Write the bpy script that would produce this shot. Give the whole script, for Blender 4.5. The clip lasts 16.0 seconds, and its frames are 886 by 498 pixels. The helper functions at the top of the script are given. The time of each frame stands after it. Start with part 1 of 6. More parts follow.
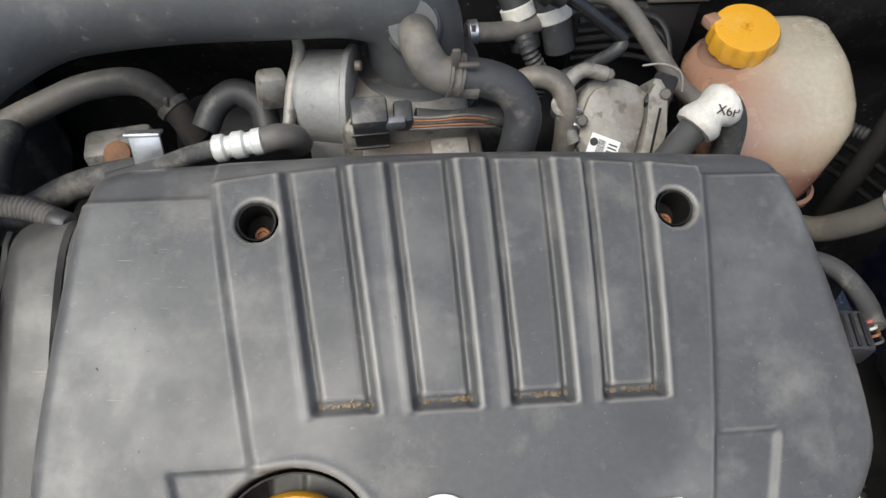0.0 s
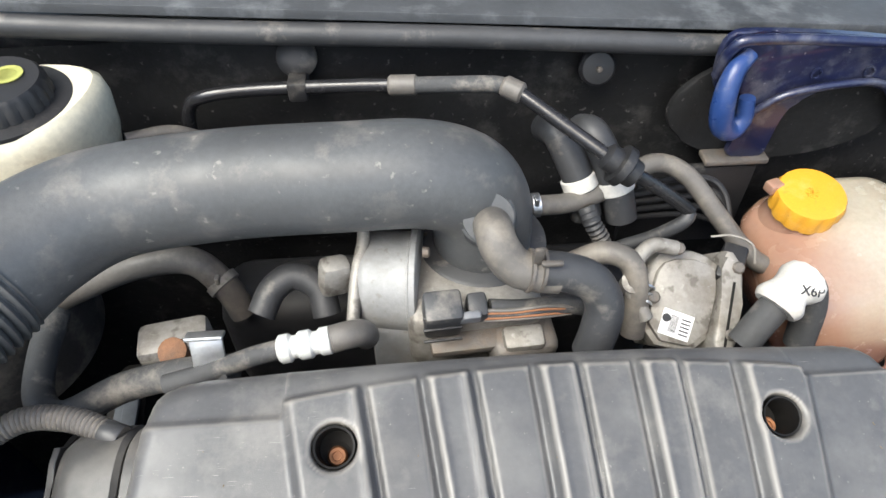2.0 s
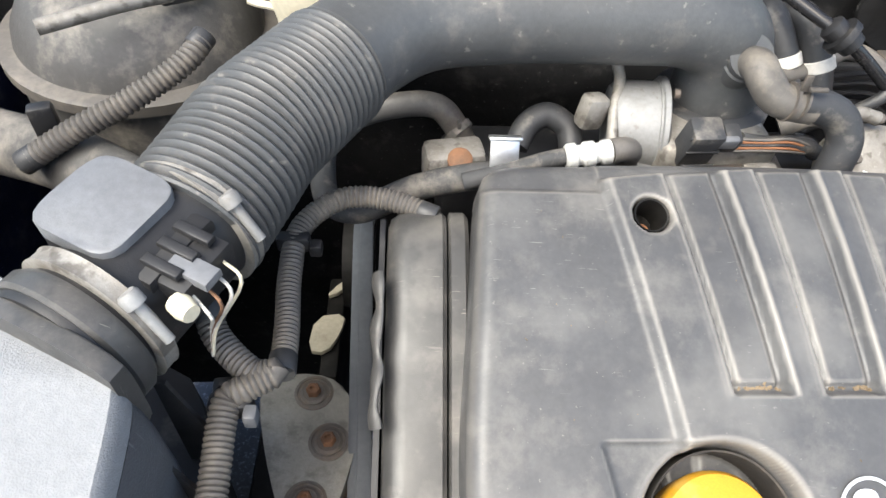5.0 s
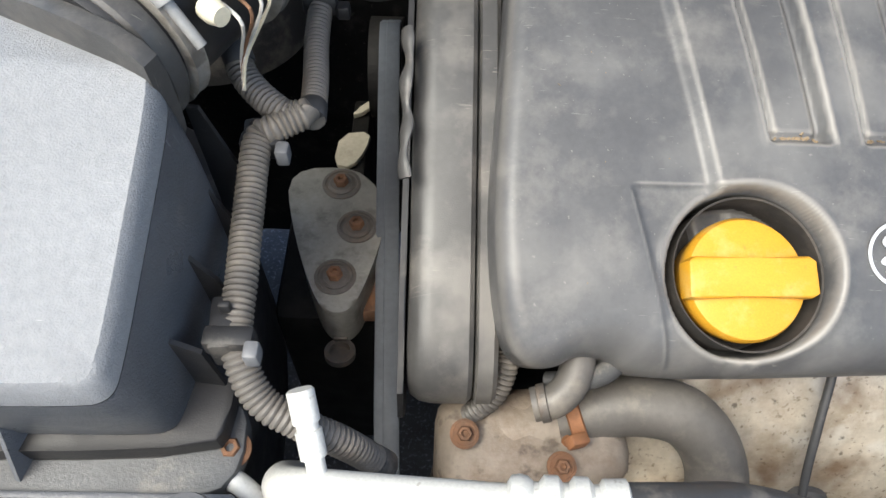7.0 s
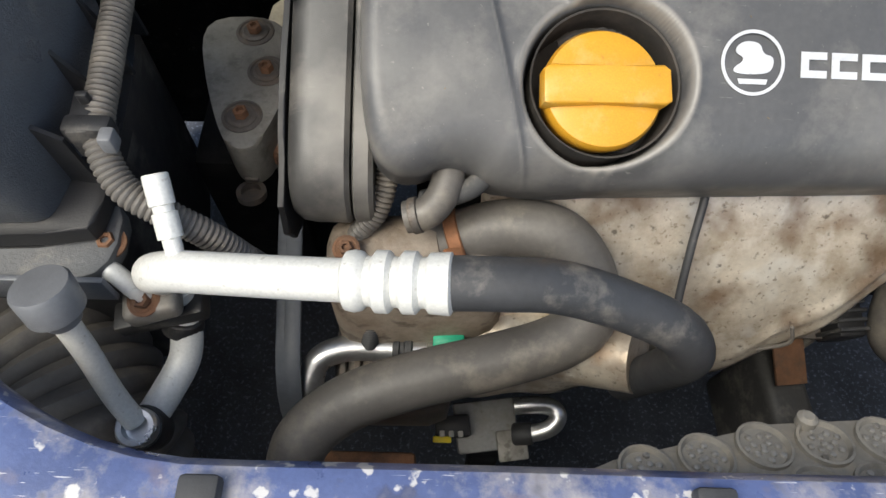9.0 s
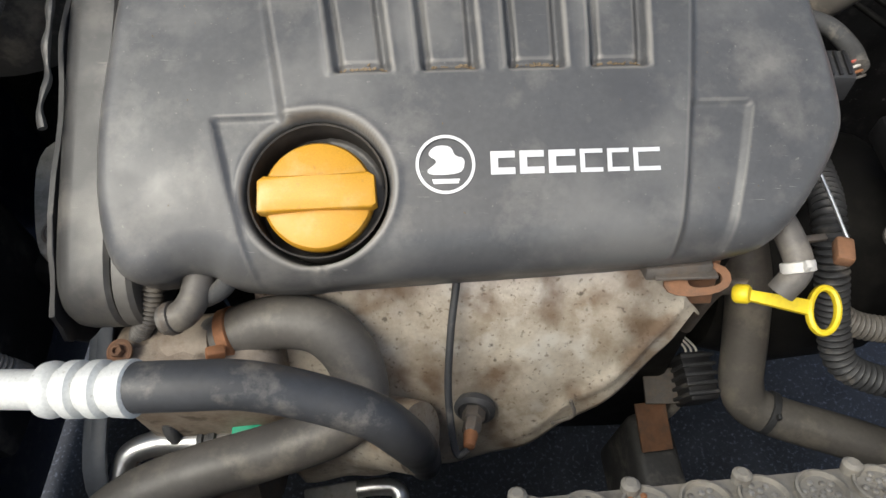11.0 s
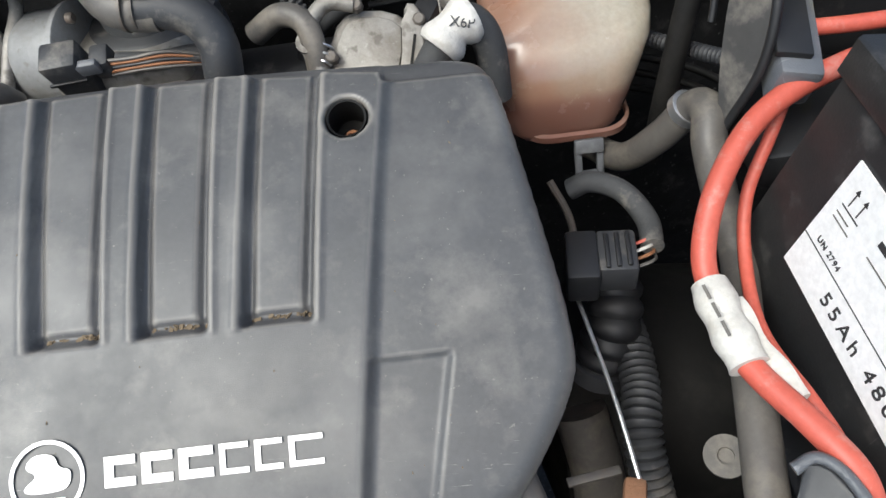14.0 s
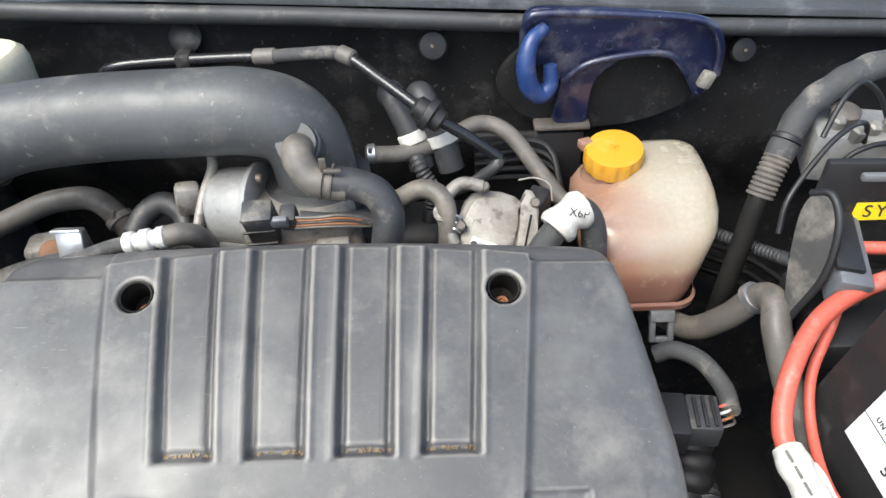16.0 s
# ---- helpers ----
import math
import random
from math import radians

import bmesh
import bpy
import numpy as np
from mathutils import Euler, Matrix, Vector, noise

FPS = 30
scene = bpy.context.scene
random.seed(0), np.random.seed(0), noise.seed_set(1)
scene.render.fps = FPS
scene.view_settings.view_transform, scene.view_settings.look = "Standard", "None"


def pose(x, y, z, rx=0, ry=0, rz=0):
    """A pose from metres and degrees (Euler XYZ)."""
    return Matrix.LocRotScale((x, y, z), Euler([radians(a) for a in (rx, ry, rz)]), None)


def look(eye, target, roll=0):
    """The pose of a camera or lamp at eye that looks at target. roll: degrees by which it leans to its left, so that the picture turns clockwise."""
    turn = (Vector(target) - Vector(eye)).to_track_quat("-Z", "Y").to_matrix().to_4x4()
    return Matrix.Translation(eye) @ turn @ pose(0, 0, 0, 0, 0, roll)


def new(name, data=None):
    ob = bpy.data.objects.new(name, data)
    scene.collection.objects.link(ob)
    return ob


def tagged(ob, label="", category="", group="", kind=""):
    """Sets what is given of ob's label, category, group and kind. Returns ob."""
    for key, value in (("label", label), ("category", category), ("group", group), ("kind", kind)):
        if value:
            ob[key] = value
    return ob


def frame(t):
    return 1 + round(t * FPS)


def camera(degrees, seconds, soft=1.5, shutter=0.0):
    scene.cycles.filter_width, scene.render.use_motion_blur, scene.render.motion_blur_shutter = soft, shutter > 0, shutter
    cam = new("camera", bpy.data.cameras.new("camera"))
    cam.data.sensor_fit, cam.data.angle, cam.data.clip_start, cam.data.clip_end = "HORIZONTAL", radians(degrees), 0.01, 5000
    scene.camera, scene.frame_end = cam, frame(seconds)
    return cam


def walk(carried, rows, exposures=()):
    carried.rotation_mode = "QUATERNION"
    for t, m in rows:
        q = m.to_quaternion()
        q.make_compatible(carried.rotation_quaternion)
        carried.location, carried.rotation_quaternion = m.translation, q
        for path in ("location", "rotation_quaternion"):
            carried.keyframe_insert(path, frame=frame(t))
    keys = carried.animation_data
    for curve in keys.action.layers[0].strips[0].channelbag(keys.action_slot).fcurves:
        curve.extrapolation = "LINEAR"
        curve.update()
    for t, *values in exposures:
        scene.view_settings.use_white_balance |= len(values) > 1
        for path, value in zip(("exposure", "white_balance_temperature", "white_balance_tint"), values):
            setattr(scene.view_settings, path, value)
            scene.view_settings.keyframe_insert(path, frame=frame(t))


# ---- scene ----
cam = camera(67.1, 16.0)
PATH = [
    (0, (-0.022, -0.198, 1.234), (0.032, 0.954, -0.401), -0.1),
    (0.5, (-0.022, -0.157, 1.231), (0.035, 1.03, -0.377), 1.2),
    (1, (-0.018, -0.119, 1.236), (0.014, 1.109, -0.342), 0.1),
    (1.5, (-0.032, -0.104, 1.241), (0.033, 1.201, -0.273), 0.2),
    (2, (-0.071, -0.12, 1.258), (-0.002, 1.24, -0.207), -0.8),
    (2.5, (-0.121, -0.155, 1.266), (-0.035, 1.23, -0.174), -0.1),
    (3, (-0.165, -0.181, 1.27), (-0.098, 1.202, -0.173), -0.3),
    (3.2, (-0.183, -0.188, 1.273), (-0.116, 1.195, -0.17), -0.1),
    (5.3, (-0.284, -0.267, 1.197), (-0.202, 1.079, -0.28), 3.6),
    (5.5, (-0.285, -0.274, 1.19), (-0.21, 1.045, -0.311), 3.4),
    (6, (-0.287, -0.292, 1.176), (-0.237, 0.96, -0.382), 2.7),
    (6.5, (-0.286, -0.308, 1.162), (-0.247, 0.892, -0.437), 2.7),
    (7, (-0.285, -0.327, 1.149), (-0.255, 0.804, -0.5), 2.6),
    (7.5, (-0.278, -0.353, 1.139), (-0.253, 0.726, -0.545), 2.8),
    (8, (-0.268, -0.379, 1.133), (-0.263, 0.638, -0.59), 2.5),
    (8.5, (-0.25, -0.395, 1.126), (-0.257, 0.575, -0.623), 1.7),
    (9, (-0.197, -0.397, 1.128), (-0.194, 0.556, -0.629), 1.7),
    (9.5, (-0.141, -0.396, 1.136), (-0.086, 0.646, -0.571), 1.7),
    (10, (-0.1, -0.4, 1.147), (-0.022, 0.688, -0.53), 2.4),
    (10.2, (-0.084, -0.4, 1.148), (-0.018, 0.695, -0.524), 1.6),
    (12.3, (0.122, -0.372, 1.19), (-0.106, 0.779, -0.429), -11.8),
    (12.5, (0.141, -0.363, 1.183), (-0.082, 0.782, -0.442), -12.3),
    (13, (0.193, -0.318, 1.166), (0.006, 0.811, -0.474), -13.3),
    (13.5, (0.215, -0.273, 1.153), (0.044, 0.891, -0.464), -13.4),
    (14, (0.216, -0.236, 1.148), (0.076, 0.99, -0.426), -12.0),
    (14.5, (0.211, -0.213, 1.162), (0.104, 1.107, -0.337), -10.0),
    (15, (0.197, -0.207, 1.178), (0.104, 1.171, -0.268), -8.8),
    (15.5, (0.158, -0.228, 1.206), (0.096, 1.212, -0.18), -5.4),
    (16, (0.111, -0.281, 1.244), (0.058, 1.213, -0.085), -3.5),
]
EXPOSURE = [(0.0, 1.05, 6500, 5), (0.5, 1.3, 6500, 5), (1.5, 1.7, 6500, 5), (3.0, 2.08, 6550, 5), (5.5, 1.97, 6700, 6), (7.0, 1.76, 6700, 5), (8.0, 1.52, 6750, 5), (9.0, 1.27, 6800, 5), (10.0, 1.17, 6800, 5), (12.5, 1.07, 6480, 4), (13.4, 1.06, 6350, 4), (14.2, 1.25, 6300, 4), (15.0, 1.48, 6300, 4), (16.0, 1.72, 6400, 5)]
walk(cam, [(t, look(eye, target, roll)) for t, eye, target, roll in PATH], EXPOSURE)

# ---- light ----
world = bpy.data.worlds.new("overcast_sky")
scene.world = world
world.use_nodes = True
wn = world.node_tree
sky = wn.nodes.new("ShaderNodeTexSky")
sky.sky_type = 'NISHITA'
sky.sun_disc = False
sky.sun_elevation, sky.sun_rotation = radians(55), radians(200)
sky.dust_density = 3.0
wn.links.new(sky.outputs[0], wn.nodes["Background"].inputs[0])
wn.nodes["Background"].inputs[1].default_value = 0.1
sun_data = bpy.data.lights.new("sun", "SUN")
sun_data.energy, sun_data.angle, sun_data.color = 1.5, radians(32), (1.0, 0.96, 0.9)
sun = new("sun", sun_data)
sun.matrix_world = look((-1.2, -0.75, 3.0), (0, 0, 0.8))


# ---- materials ----
def mat(name, col, rough=0.6, metal=0.0, dust=None, dust_amt=0.0, dust_scale=14.0, vary=0.25, grain=220.0, bump=0.15, bump_scale=600.0, coat=0.0, spec=0.5, up=0.0):
    """A surface with broad stains, fine grain, optional settled dust and fine relief, at real size."""
    m = bpy.data.materials.new(name)
    m.use_nodes = True
    nt = m.node_tree
    N, L = nt.nodes, nt.links
    b = N["Principled BSDF"]
    tc = N.new("ShaderNodeTexCoord")
    def nz(scale, detail=5.0, rough_=0.6):
        n = N.new("ShaderNodeTexNoise")
        n.inputs["Scale"].default_value, n.inputs["Detail"].default_value, n.inputs["Roughness"].default_value = scale, detail, rough_
        L.new(tc.outputs["Object"], n.inputs["Vector"])
        return n.outputs["Fac"]
    def ramp(src, lo, hi, a=0.0, c=1.0):
        n = N.new("ShaderNodeMapRange")
        n.inputs["From Min"].default_value, n.inputs["From Max"].default_value = lo, hi
        n.inputs["To Min"].default_value, n.inputs["To Max"].default_value = a, c
        L.new(src, n.inputs["Value"])
        return n.outputs["Result"]
    def mix(fac, c1, c2, kind="MIX"):
        n = N.new("ShaderNodeMix")
        n.data_type, n.blend_type = "RGBA", kind
        for sock, v in ((n.inputs[0], fac), (n.inputs[6], c1), (n.inputs[7], c2)):
            if isinstance(v, bpy.types.NodeSocket):
                L.new(v, sock)
            elif isinstance(v, (int, float)):
                sock.default_value = v
            else:
                sock.default_value = (*v, 1)
        return n.outputs[2]
    base = mix(ramp(nz(9.0), 0.35, 0.68), [c * (1 - vary) for c in col], [min(1, c * (1 + vary)) for c in col])
    base = mix(ramp(nz(grain, 3.0), 0.3, 0.7, 0.0, 0.35), base, [c * 0.55 for c in col])
    r = ramp(nz(30.0), 0.3, 0.7, max(0.05, rough - 0.1), min(1, rough + 0.1))
    if dust:
        f = ramp(nz(dust_scale, 8.0, 0.68), 0.62 - 0.35 * dust_amt, 0.78 - 0.2 * dust_amt, 0.0, min(0.95, 0.35 + dust_amt))
        if up:
            geo = N.new("ShaderNodeNewGeometry")
            sep = N.new("ShaderNodeSeparateXYZ")
            L.new(geo.outputs["Normal"], sep.inputs[0])
            g = ramp(sep.outputs["Z"], -0.1, 0.9, 1 - up, 1.0)
            mm = N.new("ShaderNodeMath")
            mm.operation = "MULTIPLY"
            L.new(f, mm.inputs[0]), L.new(g, mm.inputs[1])
            f = mm.outputs[0]
        base = mix(f, base, dust)
    L.new(base, b.inputs["Base Color"])
    L.new(r, b.inputs["Roughness"])
    b.inputs["Metallic"].default_value = metal
    b.inputs["Specular IOR Level"].default_value = spec
    b.inputs["Coat Weight"].default_value = coat
    if bump:
        bp = N.new("ShaderNodeBump")
        bp.inputs["Strength"].default_value, bp.inputs["Distance"].default_value = bump, 0.001
        L.new(nz(bump_scale, 4.0), bp.inputs["Height"])
        L.new(bp.outputs[0], b.inputs["Normal"])
    return m


def edge_wear(m, col, lo, hi, amount):
    """Handling wear: raised edges rubbed paler."""
    nt = m.node_tree
    b = nt.nodes["Principled BSDF"]
    prev = b.inputs["Base Color"].links[0].from_socket
    g = nt.nodes.new("ShaderNodeNewGeometry")
    r = nt.nodes.new("ShaderNodeMapRange")
    nt.links.new(g.outputs["Pointiness"], r.inputs["Value"])
    r.inputs["From Min"].default_value, r.inputs["From Max"].default_value, r.inputs["To Max"].default_value = lo, hi, amount
    n = nt.nodes.new("ShaderNodeTexNoise")
    tc = nt.nodes.new("ShaderNodeTexCoord")
    nt.links.new(tc.outputs["Object"], n.inputs["Vector"])
    n.inputs["Scale"].default_value, n.inputs["Detail"].default_value = 420, 2
    s = nt.nodes.new("ShaderNodeMapRange")
    nt.links.new(n.outputs["Fac"], s.inputs["Value"])
    s.inputs["From Min"].default_value, s.inputs["From Max"].default_value, s.inputs["To Max"].default_value = 0.71, 0.76, 0.35
    mx = nt.nodes.new("ShaderNodeMath")
    mx.operation = "MAXIMUM"
    nt.links.new(r.outputs[0], mx.inputs[0])
    nt.links.new(s.outputs[0], mx.inputs[1])
    x = nt.nodes.new("ShaderNodeMix")
    x.data_type = "RGBA"
    nt.links.new(mx.outputs[0], x.inputs[0])
    nt.links.new(prev, x.inputs[6])
    x.inputs[7].default_value = (*col, 1)
    nt.links.new(x.outputs[2], b.inputs["Base Color"])


def speckle(m, col, scale, lo, hi, amount, detail=4.0):
    """Sharp-edged spots of dirt, rust or chipping."""
    nt = m.node_tree
    b = nt.nodes["Principled BSDF"]
    prev = b.inputs["Base Color"].links[0].from_socket
    n = nt.nodes.new("ShaderNodeTexNoise")
    tc = nt.nodes.new("ShaderNodeTexCoord")
    nt.links.new(tc.outputs["Object"], n.inputs["Vector"])
    n.inputs["Scale"].default_value, n.inputs["Detail"].default_value = scale, detail
    s = nt.nodes.new("ShaderNodeMapRange")
    nt.links.new(n.outputs["Fac"], s.inputs["Value"])
    s.inputs["From Min"].default_value, s.inputs["From Max"].default_value, s.inputs["To Max"].default_value = lo, hi, amount
    x = nt.nodes.new("ShaderNodeMix")
    x.data_type = "RGBA"
    nt.links.new(s.outputs[0], x.inputs[0])
    nt.links.new(prev, x.inputs[6])
    x.inputs[7].default_value = (*col, 1)
    nt.links.new(x.outputs[2], b.inputs["Base Color"])


def scratches(m, col, amount, turn=(0, 0, 35), scale=(60, 900, 60), lo=0.67, hi=0.7):
    """Fine straight scrapes that run one way and come in patches."""
    nt = m.node_tree
    b = nt.nodes["Principled BSDF"]
    prev = b.inputs["Base Color"].links[0].from_socket
    tc = nt.nodes.new("ShaderNodeTexCoord")
    mp = nt.nodes.new("ShaderNodeMapping")
    mp.inputs["Rotation"].default_value = [radians(a) for a in turn]
    mp.inputs["Scale"].default_value = scale
    nt.links.new(tc.outputs["Object"], mp.inputs["Vector"])
    fac = None
    for vector, size, a, c, top in ((mp.outputs[0], 1.0, lo, hi, amount), (tc.outputs["Object"], 11.0, 0.5, 0.6, 1.0)):
        n = nt.nodes.new("ShaderNodeTexNoise")
        n.inputs["Scale"].default_value, n.inputs["Detail"].default_value = size, 3
        nt.links.new(vector, n.inputs["Vector"])
        r = nt.nodes.new("ShaderNodeMapRange")
        nt.links.new(n.outputs["Fac"], r.inputs["Value"])
        r.inputs["From Min"].default_value, r.inputs["From Max"].default_value, r.inputs["To Max"].default_value = a, c, top
        if fac:
            mm = nt.nodes.new("ShaderNodeMath")
            mm.operation = "MULTIPLY"
            nt.links.new(fac, mm.inputs[0])
            nt.links.new(r.outputs[0], mm.inputs[1])
            fac = mm.outputs[0]
        else:
            fac = r.outputs[0]
    x = nt.nodes.new("ShaderNodeMix")
    x.data_type = "RGBA"
    nt.links.new(fac, x.inputs[0])
    nt.links.new(prev, x.inputs[6])
    x.inputs[7].default_value = (*col, 1)
    nt.links.new(x.outputs[2], b.inputs["Base Color"])


DUST = (0.30, 0.27, 0.23)
M_COVER = mat("worn_grey_plastic", (0.085, 0.085, 0.087), 0.42, dust=(0.2, 0.19, 0.175), dust_amt=0.3, dust_scale=16, vary=0.16, bump=0.12, bump_scale=1500)
M_TIMING = mat("scuffed_grey_plastic", (0.062, 0.061, 0.06), 0.42, dust=(0.17, 0.155, 0.14), dust_amt=0.3, dust_scale=22, vary=0.2, bump=0.15, bump_scale=1200)
speckle(M_COVER, (0.17, 0.165, 0.155), 9, 0.50, 0.66, 0.6, 10.0)
speckle(M_COVER, (0.055, 0.055, 0.058), 13, 0.56, 0.64, 0.5, 8.0)
speckle(M_COVER, (0.2, 0.19, 0.175), 45, 0.64, 0.74, 0.3, 9.0)
scratches(M_COVER, (0.3, 0.29, 0.27), 0.5, (25, 0, 80), (70, 1100, 70), 0.69, 0.72)
edge_wear(M_COVER, (0.30, 0.28, 0.25), 0.512, 0.55, 0.6)
speckle(M_TIMING, (0.17, 0.16, 0.145), 14, 0.52, 0.64, 0.6, 9.0)
scratches(M_TIMING, (0.26, 0.24, 0.21), 0.6, (25, 0, 80), (60, 800, 60))
M_BLACK = mat("black_plastic", (0.018, 0.018, 0.0195), 0.5, dust=DUST, dust_amt=0.12, bump_scale=900)
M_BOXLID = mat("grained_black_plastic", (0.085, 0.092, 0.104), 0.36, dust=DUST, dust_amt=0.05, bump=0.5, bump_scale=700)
M_DUCT = mat("black_rubber_duct", (0.074, 0.077, 0.08), 0.46, dust=(0.22, 0.2, 0.18), dust_amt=0.24, dust_scale=30, vary=0.2, up=0.5)
speckle(M_DUCT, (0.24, 0.23, 0.21), 120, 0.66, 0.72, 0.5)
M_RUBBER = mat("dark_rubber", (0.04, 0.041, 0.044), 0.52, dust=DUST, dust_amt=0.2, dust_scale=25, bump_scale=800)
M_GREYHOSE = mat("dusty_grey_rubber", (0.115, 0.106, 0.096), 0.52, dust=(0.25, 0.22, 0.18), dust_amt=0.36, dust_scale=25)
M_LOOM = mat("braided_loom_sleeve", (0.055, 0.056, 0.058), 0.7, dust=DUST, dust_amt=0.3, dust_scale=40, bump=0.5, bump_scale=1200)
M_CAST = mat("cast_aluminium", (0.30, 0.285, 0.26), 0.6, 0.4, dust=(0.17, 0.15, 0.125), dust_amt=0.45, dust_scale=45, bump=0.35, bump_scale=400)
speckle(M_CAST, (0.08, 0.067, 0.055), 70, 0.56, 0.64, 0.6)
speckle(M_CAST, (0.42, 0.41, 0.38), 200, 0.64, 0.72, 0.5)
M_BRIGHT = mat("bright_aluminium", (0.75, 0.76, 0.77), 0.34, 0.9, dust=(0.35, 0.33, 0.3), dust_amt=0.12, dust_scale=60)
M_DRUM = mat("dusty_bright_casting", (0.27, 0.272, 0.27), 0.62, 0.25, dust=(0.22, 0.2, 0.18), dust_amt=0.35, dust_scale=30, bump=0.25, bump_scale=300)
speckle(M_DRUM, (0.16, 0.14, 0.12), 140, 0.62, 0.70, 0.5)
M_WHITE = mat("white_coated_aluminium", (0.66, 0.66, 0.63), 0.45, 0.15, dust=(0.4, 0.38, 0.34), dust_amt=0.08, dust_scale=70, vary=0.06, grain=500)
speckle(M_WHITE, (0.3, 0.27, 0.22), 240, 0.66, 0.72, 0.5)
M_SHIELD = mat("stained_heat_shield", (0.66, 0.6, 0.5), 0.4, 0.5, dust=(0.27, 0.20, 0.13), dust_amt=0.4, dust_scale=16, vary=0.22, bump=0.5, bump_scale=160)
speckle(M_SHIELD, (0.72, 0.7, 0.64), 45, 0.52, 0.68, 0.65, 8.0)
speckle(M_SHIELD, (0.19, 0.125, 0.075), 9, 0.50, 0.64, 0.6, 8.0)
speckle(M_SHIELD, (0.17, 0.10, 0.055), 22, 0.50, 0.66, 0.8, 9.0)
speckle(M_SHIELD, (0.13, 0.085, 0.05), 260, 0.60, 0.70, 0.6, 6.0)
speckle(M_SHIELD, (0.06, 0.045, 0.035), 110, 0.66, 0.73, 0.7, 3.0)
M_RUST = mat("rusty_steel", (0.24, 0.12, 0.065), 0.85, 0.1, dust=(0.12, 0.075, 0.05), dust_amt=0.5, dust_scale=90, vary=0.4, bump=0.6, bump_scale=700)
M_DIRTYSTEEL = mat("grimy_steel", (0.16, 0.145, 0.13), 0.6, 0.5, dust=(0.2, 0.15, 0.11), dust_amt=0.4, dust_scale=60, bump=0.5, bump_scale=500)
M_BELT = mat("drive_belt_rubber", (0.09, 0.1, 0.115), 0.55, bump=0.1)
M_YELLOW = mat("yellow_plastic", (0.60, 0.30, 0.025), 0.4, dust=(0.56, 0.37, 0.12), dust_amt=0.3, dust_scale=45, vary=0.05, grain=900, bump=0.1)
speckle(M_YELLOW, (0.34, 0.17, 0.04), 130, 0.64, 0.72, 0.5)
M_DIP = mat("bright_yellow_plastic", (0.82, 0.62, 0.03), 0.4, dust=(0.3, 0.22, 0.06), dust_amt=0.14, dust_scale=90, vary=0.06)
M_RED = mat("red_cable_sheath", (0.54, 0.105, 0.072), 0.5, dust=(0.5, 0.3, 0.26), dust_amt=0.2, dust_scale=70, vary=0.1)
M_TAPE = mat("dirty_white_tape", (0.6, 0.58, 0.54), 0.65, dust=(0.38, 0.34, 0.28), dust_amt=0.25, dust_scale=70, vary=0.06, bump=0.6, bump_scale=350)
M_PAPER = mat("white_label", (0.84, 0.84, 0.84), 0.5, vary=0.02, bump=0)
M_INK = mat("black_ink", (0.03, 0.03, 0.032), 0.6, bump=0)
M_SILVER = mat("silver_print", (0.72, 0.72, 0.72), 0.4, 0.35, dust=(0.4, 0.4, 0.4), dust_amt=0.12, dust_scale=150, vary=0.08, bump=0)
M_BLUE = mat("blue_car_paint", (0.011, 0.016, 0.055), 0.36, 0.2, dust=(0.14, 0.14, 0.16), dust_amt=0.36, dust_scale=30, coat=0.6, vary=0.12)
speckle(M_BLUE, (0.3, 0.3, 0.33), 180, 0.68, 0.73, 0.5)
M_FIREWALL = mat("black_sound_deadening", (0.012, 0.012, 0.0125), 0.75, dust=(0.075, 0.073, 0.07), dust_amt=0.22, dust_scale=24, bump=0.9, bump_scale=120, spec=0.25)
speckle(M_FIREWALL, (0.16, 0.155, 0.15), 150, 0.66, 0.74, 0.5)
# oily engine metal; also the near-black that stands for shade in the screw holes
M_DARK = mat("oily_metal_and_recess_shade", (0.010, 0.0095, 0.009), 0.65, 0.1, dust=(0.035, 0.032, 0.028), dust_amt=0.25, spec=0.25)
# brown-grey of the cap well with its shade put into the colour
M_WELL = mat("shaded_brown_grey_plastic", (0.05, 0.046, 0.042), 0.75, dust=(0.09, 0.077, 0.066), dust_amt=0.4, dust_scale=40, spec=0.15)
M_FLUID = mat("cream_reservoir_plastic", (0.66, 0.61, 0.47), 0.4, dust=(0.3, 0.22, 0.13), dust_amt=0.14, dust_scale=30, vary=0.08)
M_PRINT = mat("yellow_print", (0.36, 0.37, 0.10), 0.5, bump=0)
M_SYEL = mat("yellow_sticker", (0.85, 0.65, 0.02), 0.45, vary=0.03, bump=0)
M_ASPHALT = mat("asphalt", (0.045, 0.049, 0.062), 0.9, dust=(0.36, 0.4, 0.52), dust_amt=0.22, dust_scale=150, vary=0.3, grain=300, bump=1.0, bump_scale=160)
M_ORANGE = mat("orange_rusty_clip", (0.34, 0.15, 0.07), 0.7, 0.2, dust=(0.2, 0.1, 0.05), dust_amt=0.4, dust_scale=120)
M_COWL = mat("weathered_scuttle_plastic", (0.05, 0.054, 0.06), 0.6, dust=(0.16, 0.17, 0.18), dust_amt=0.3, dust_scale=25, bump=0.3, bump_scale=300)
M_STRUT = mat("dusty_grey_paint", (0.07, 0.068, 0.066), 0.6, dust=DUST, dust_amt=0.35, dust_scale=18, bump=0.4, bump_scale=250)
M_PUMP = mat("brown_stained_casting", (0.30, 0.25, 0.2), 0.65, 0.2, dust=(0.16, 0.11, 0.075), dust_amt=0.45, dust_scale=35, vary=0.25, bump=0.5, bump_scale=300)
speckle(M_PUMP, (0.07, 0.05, 0.036), 55, 0.58, 0.66, 0.7, 6.0)
M_GREEN = mat("green_seal", (0.02, 0.35, 0.2), 0.5, bump=0)
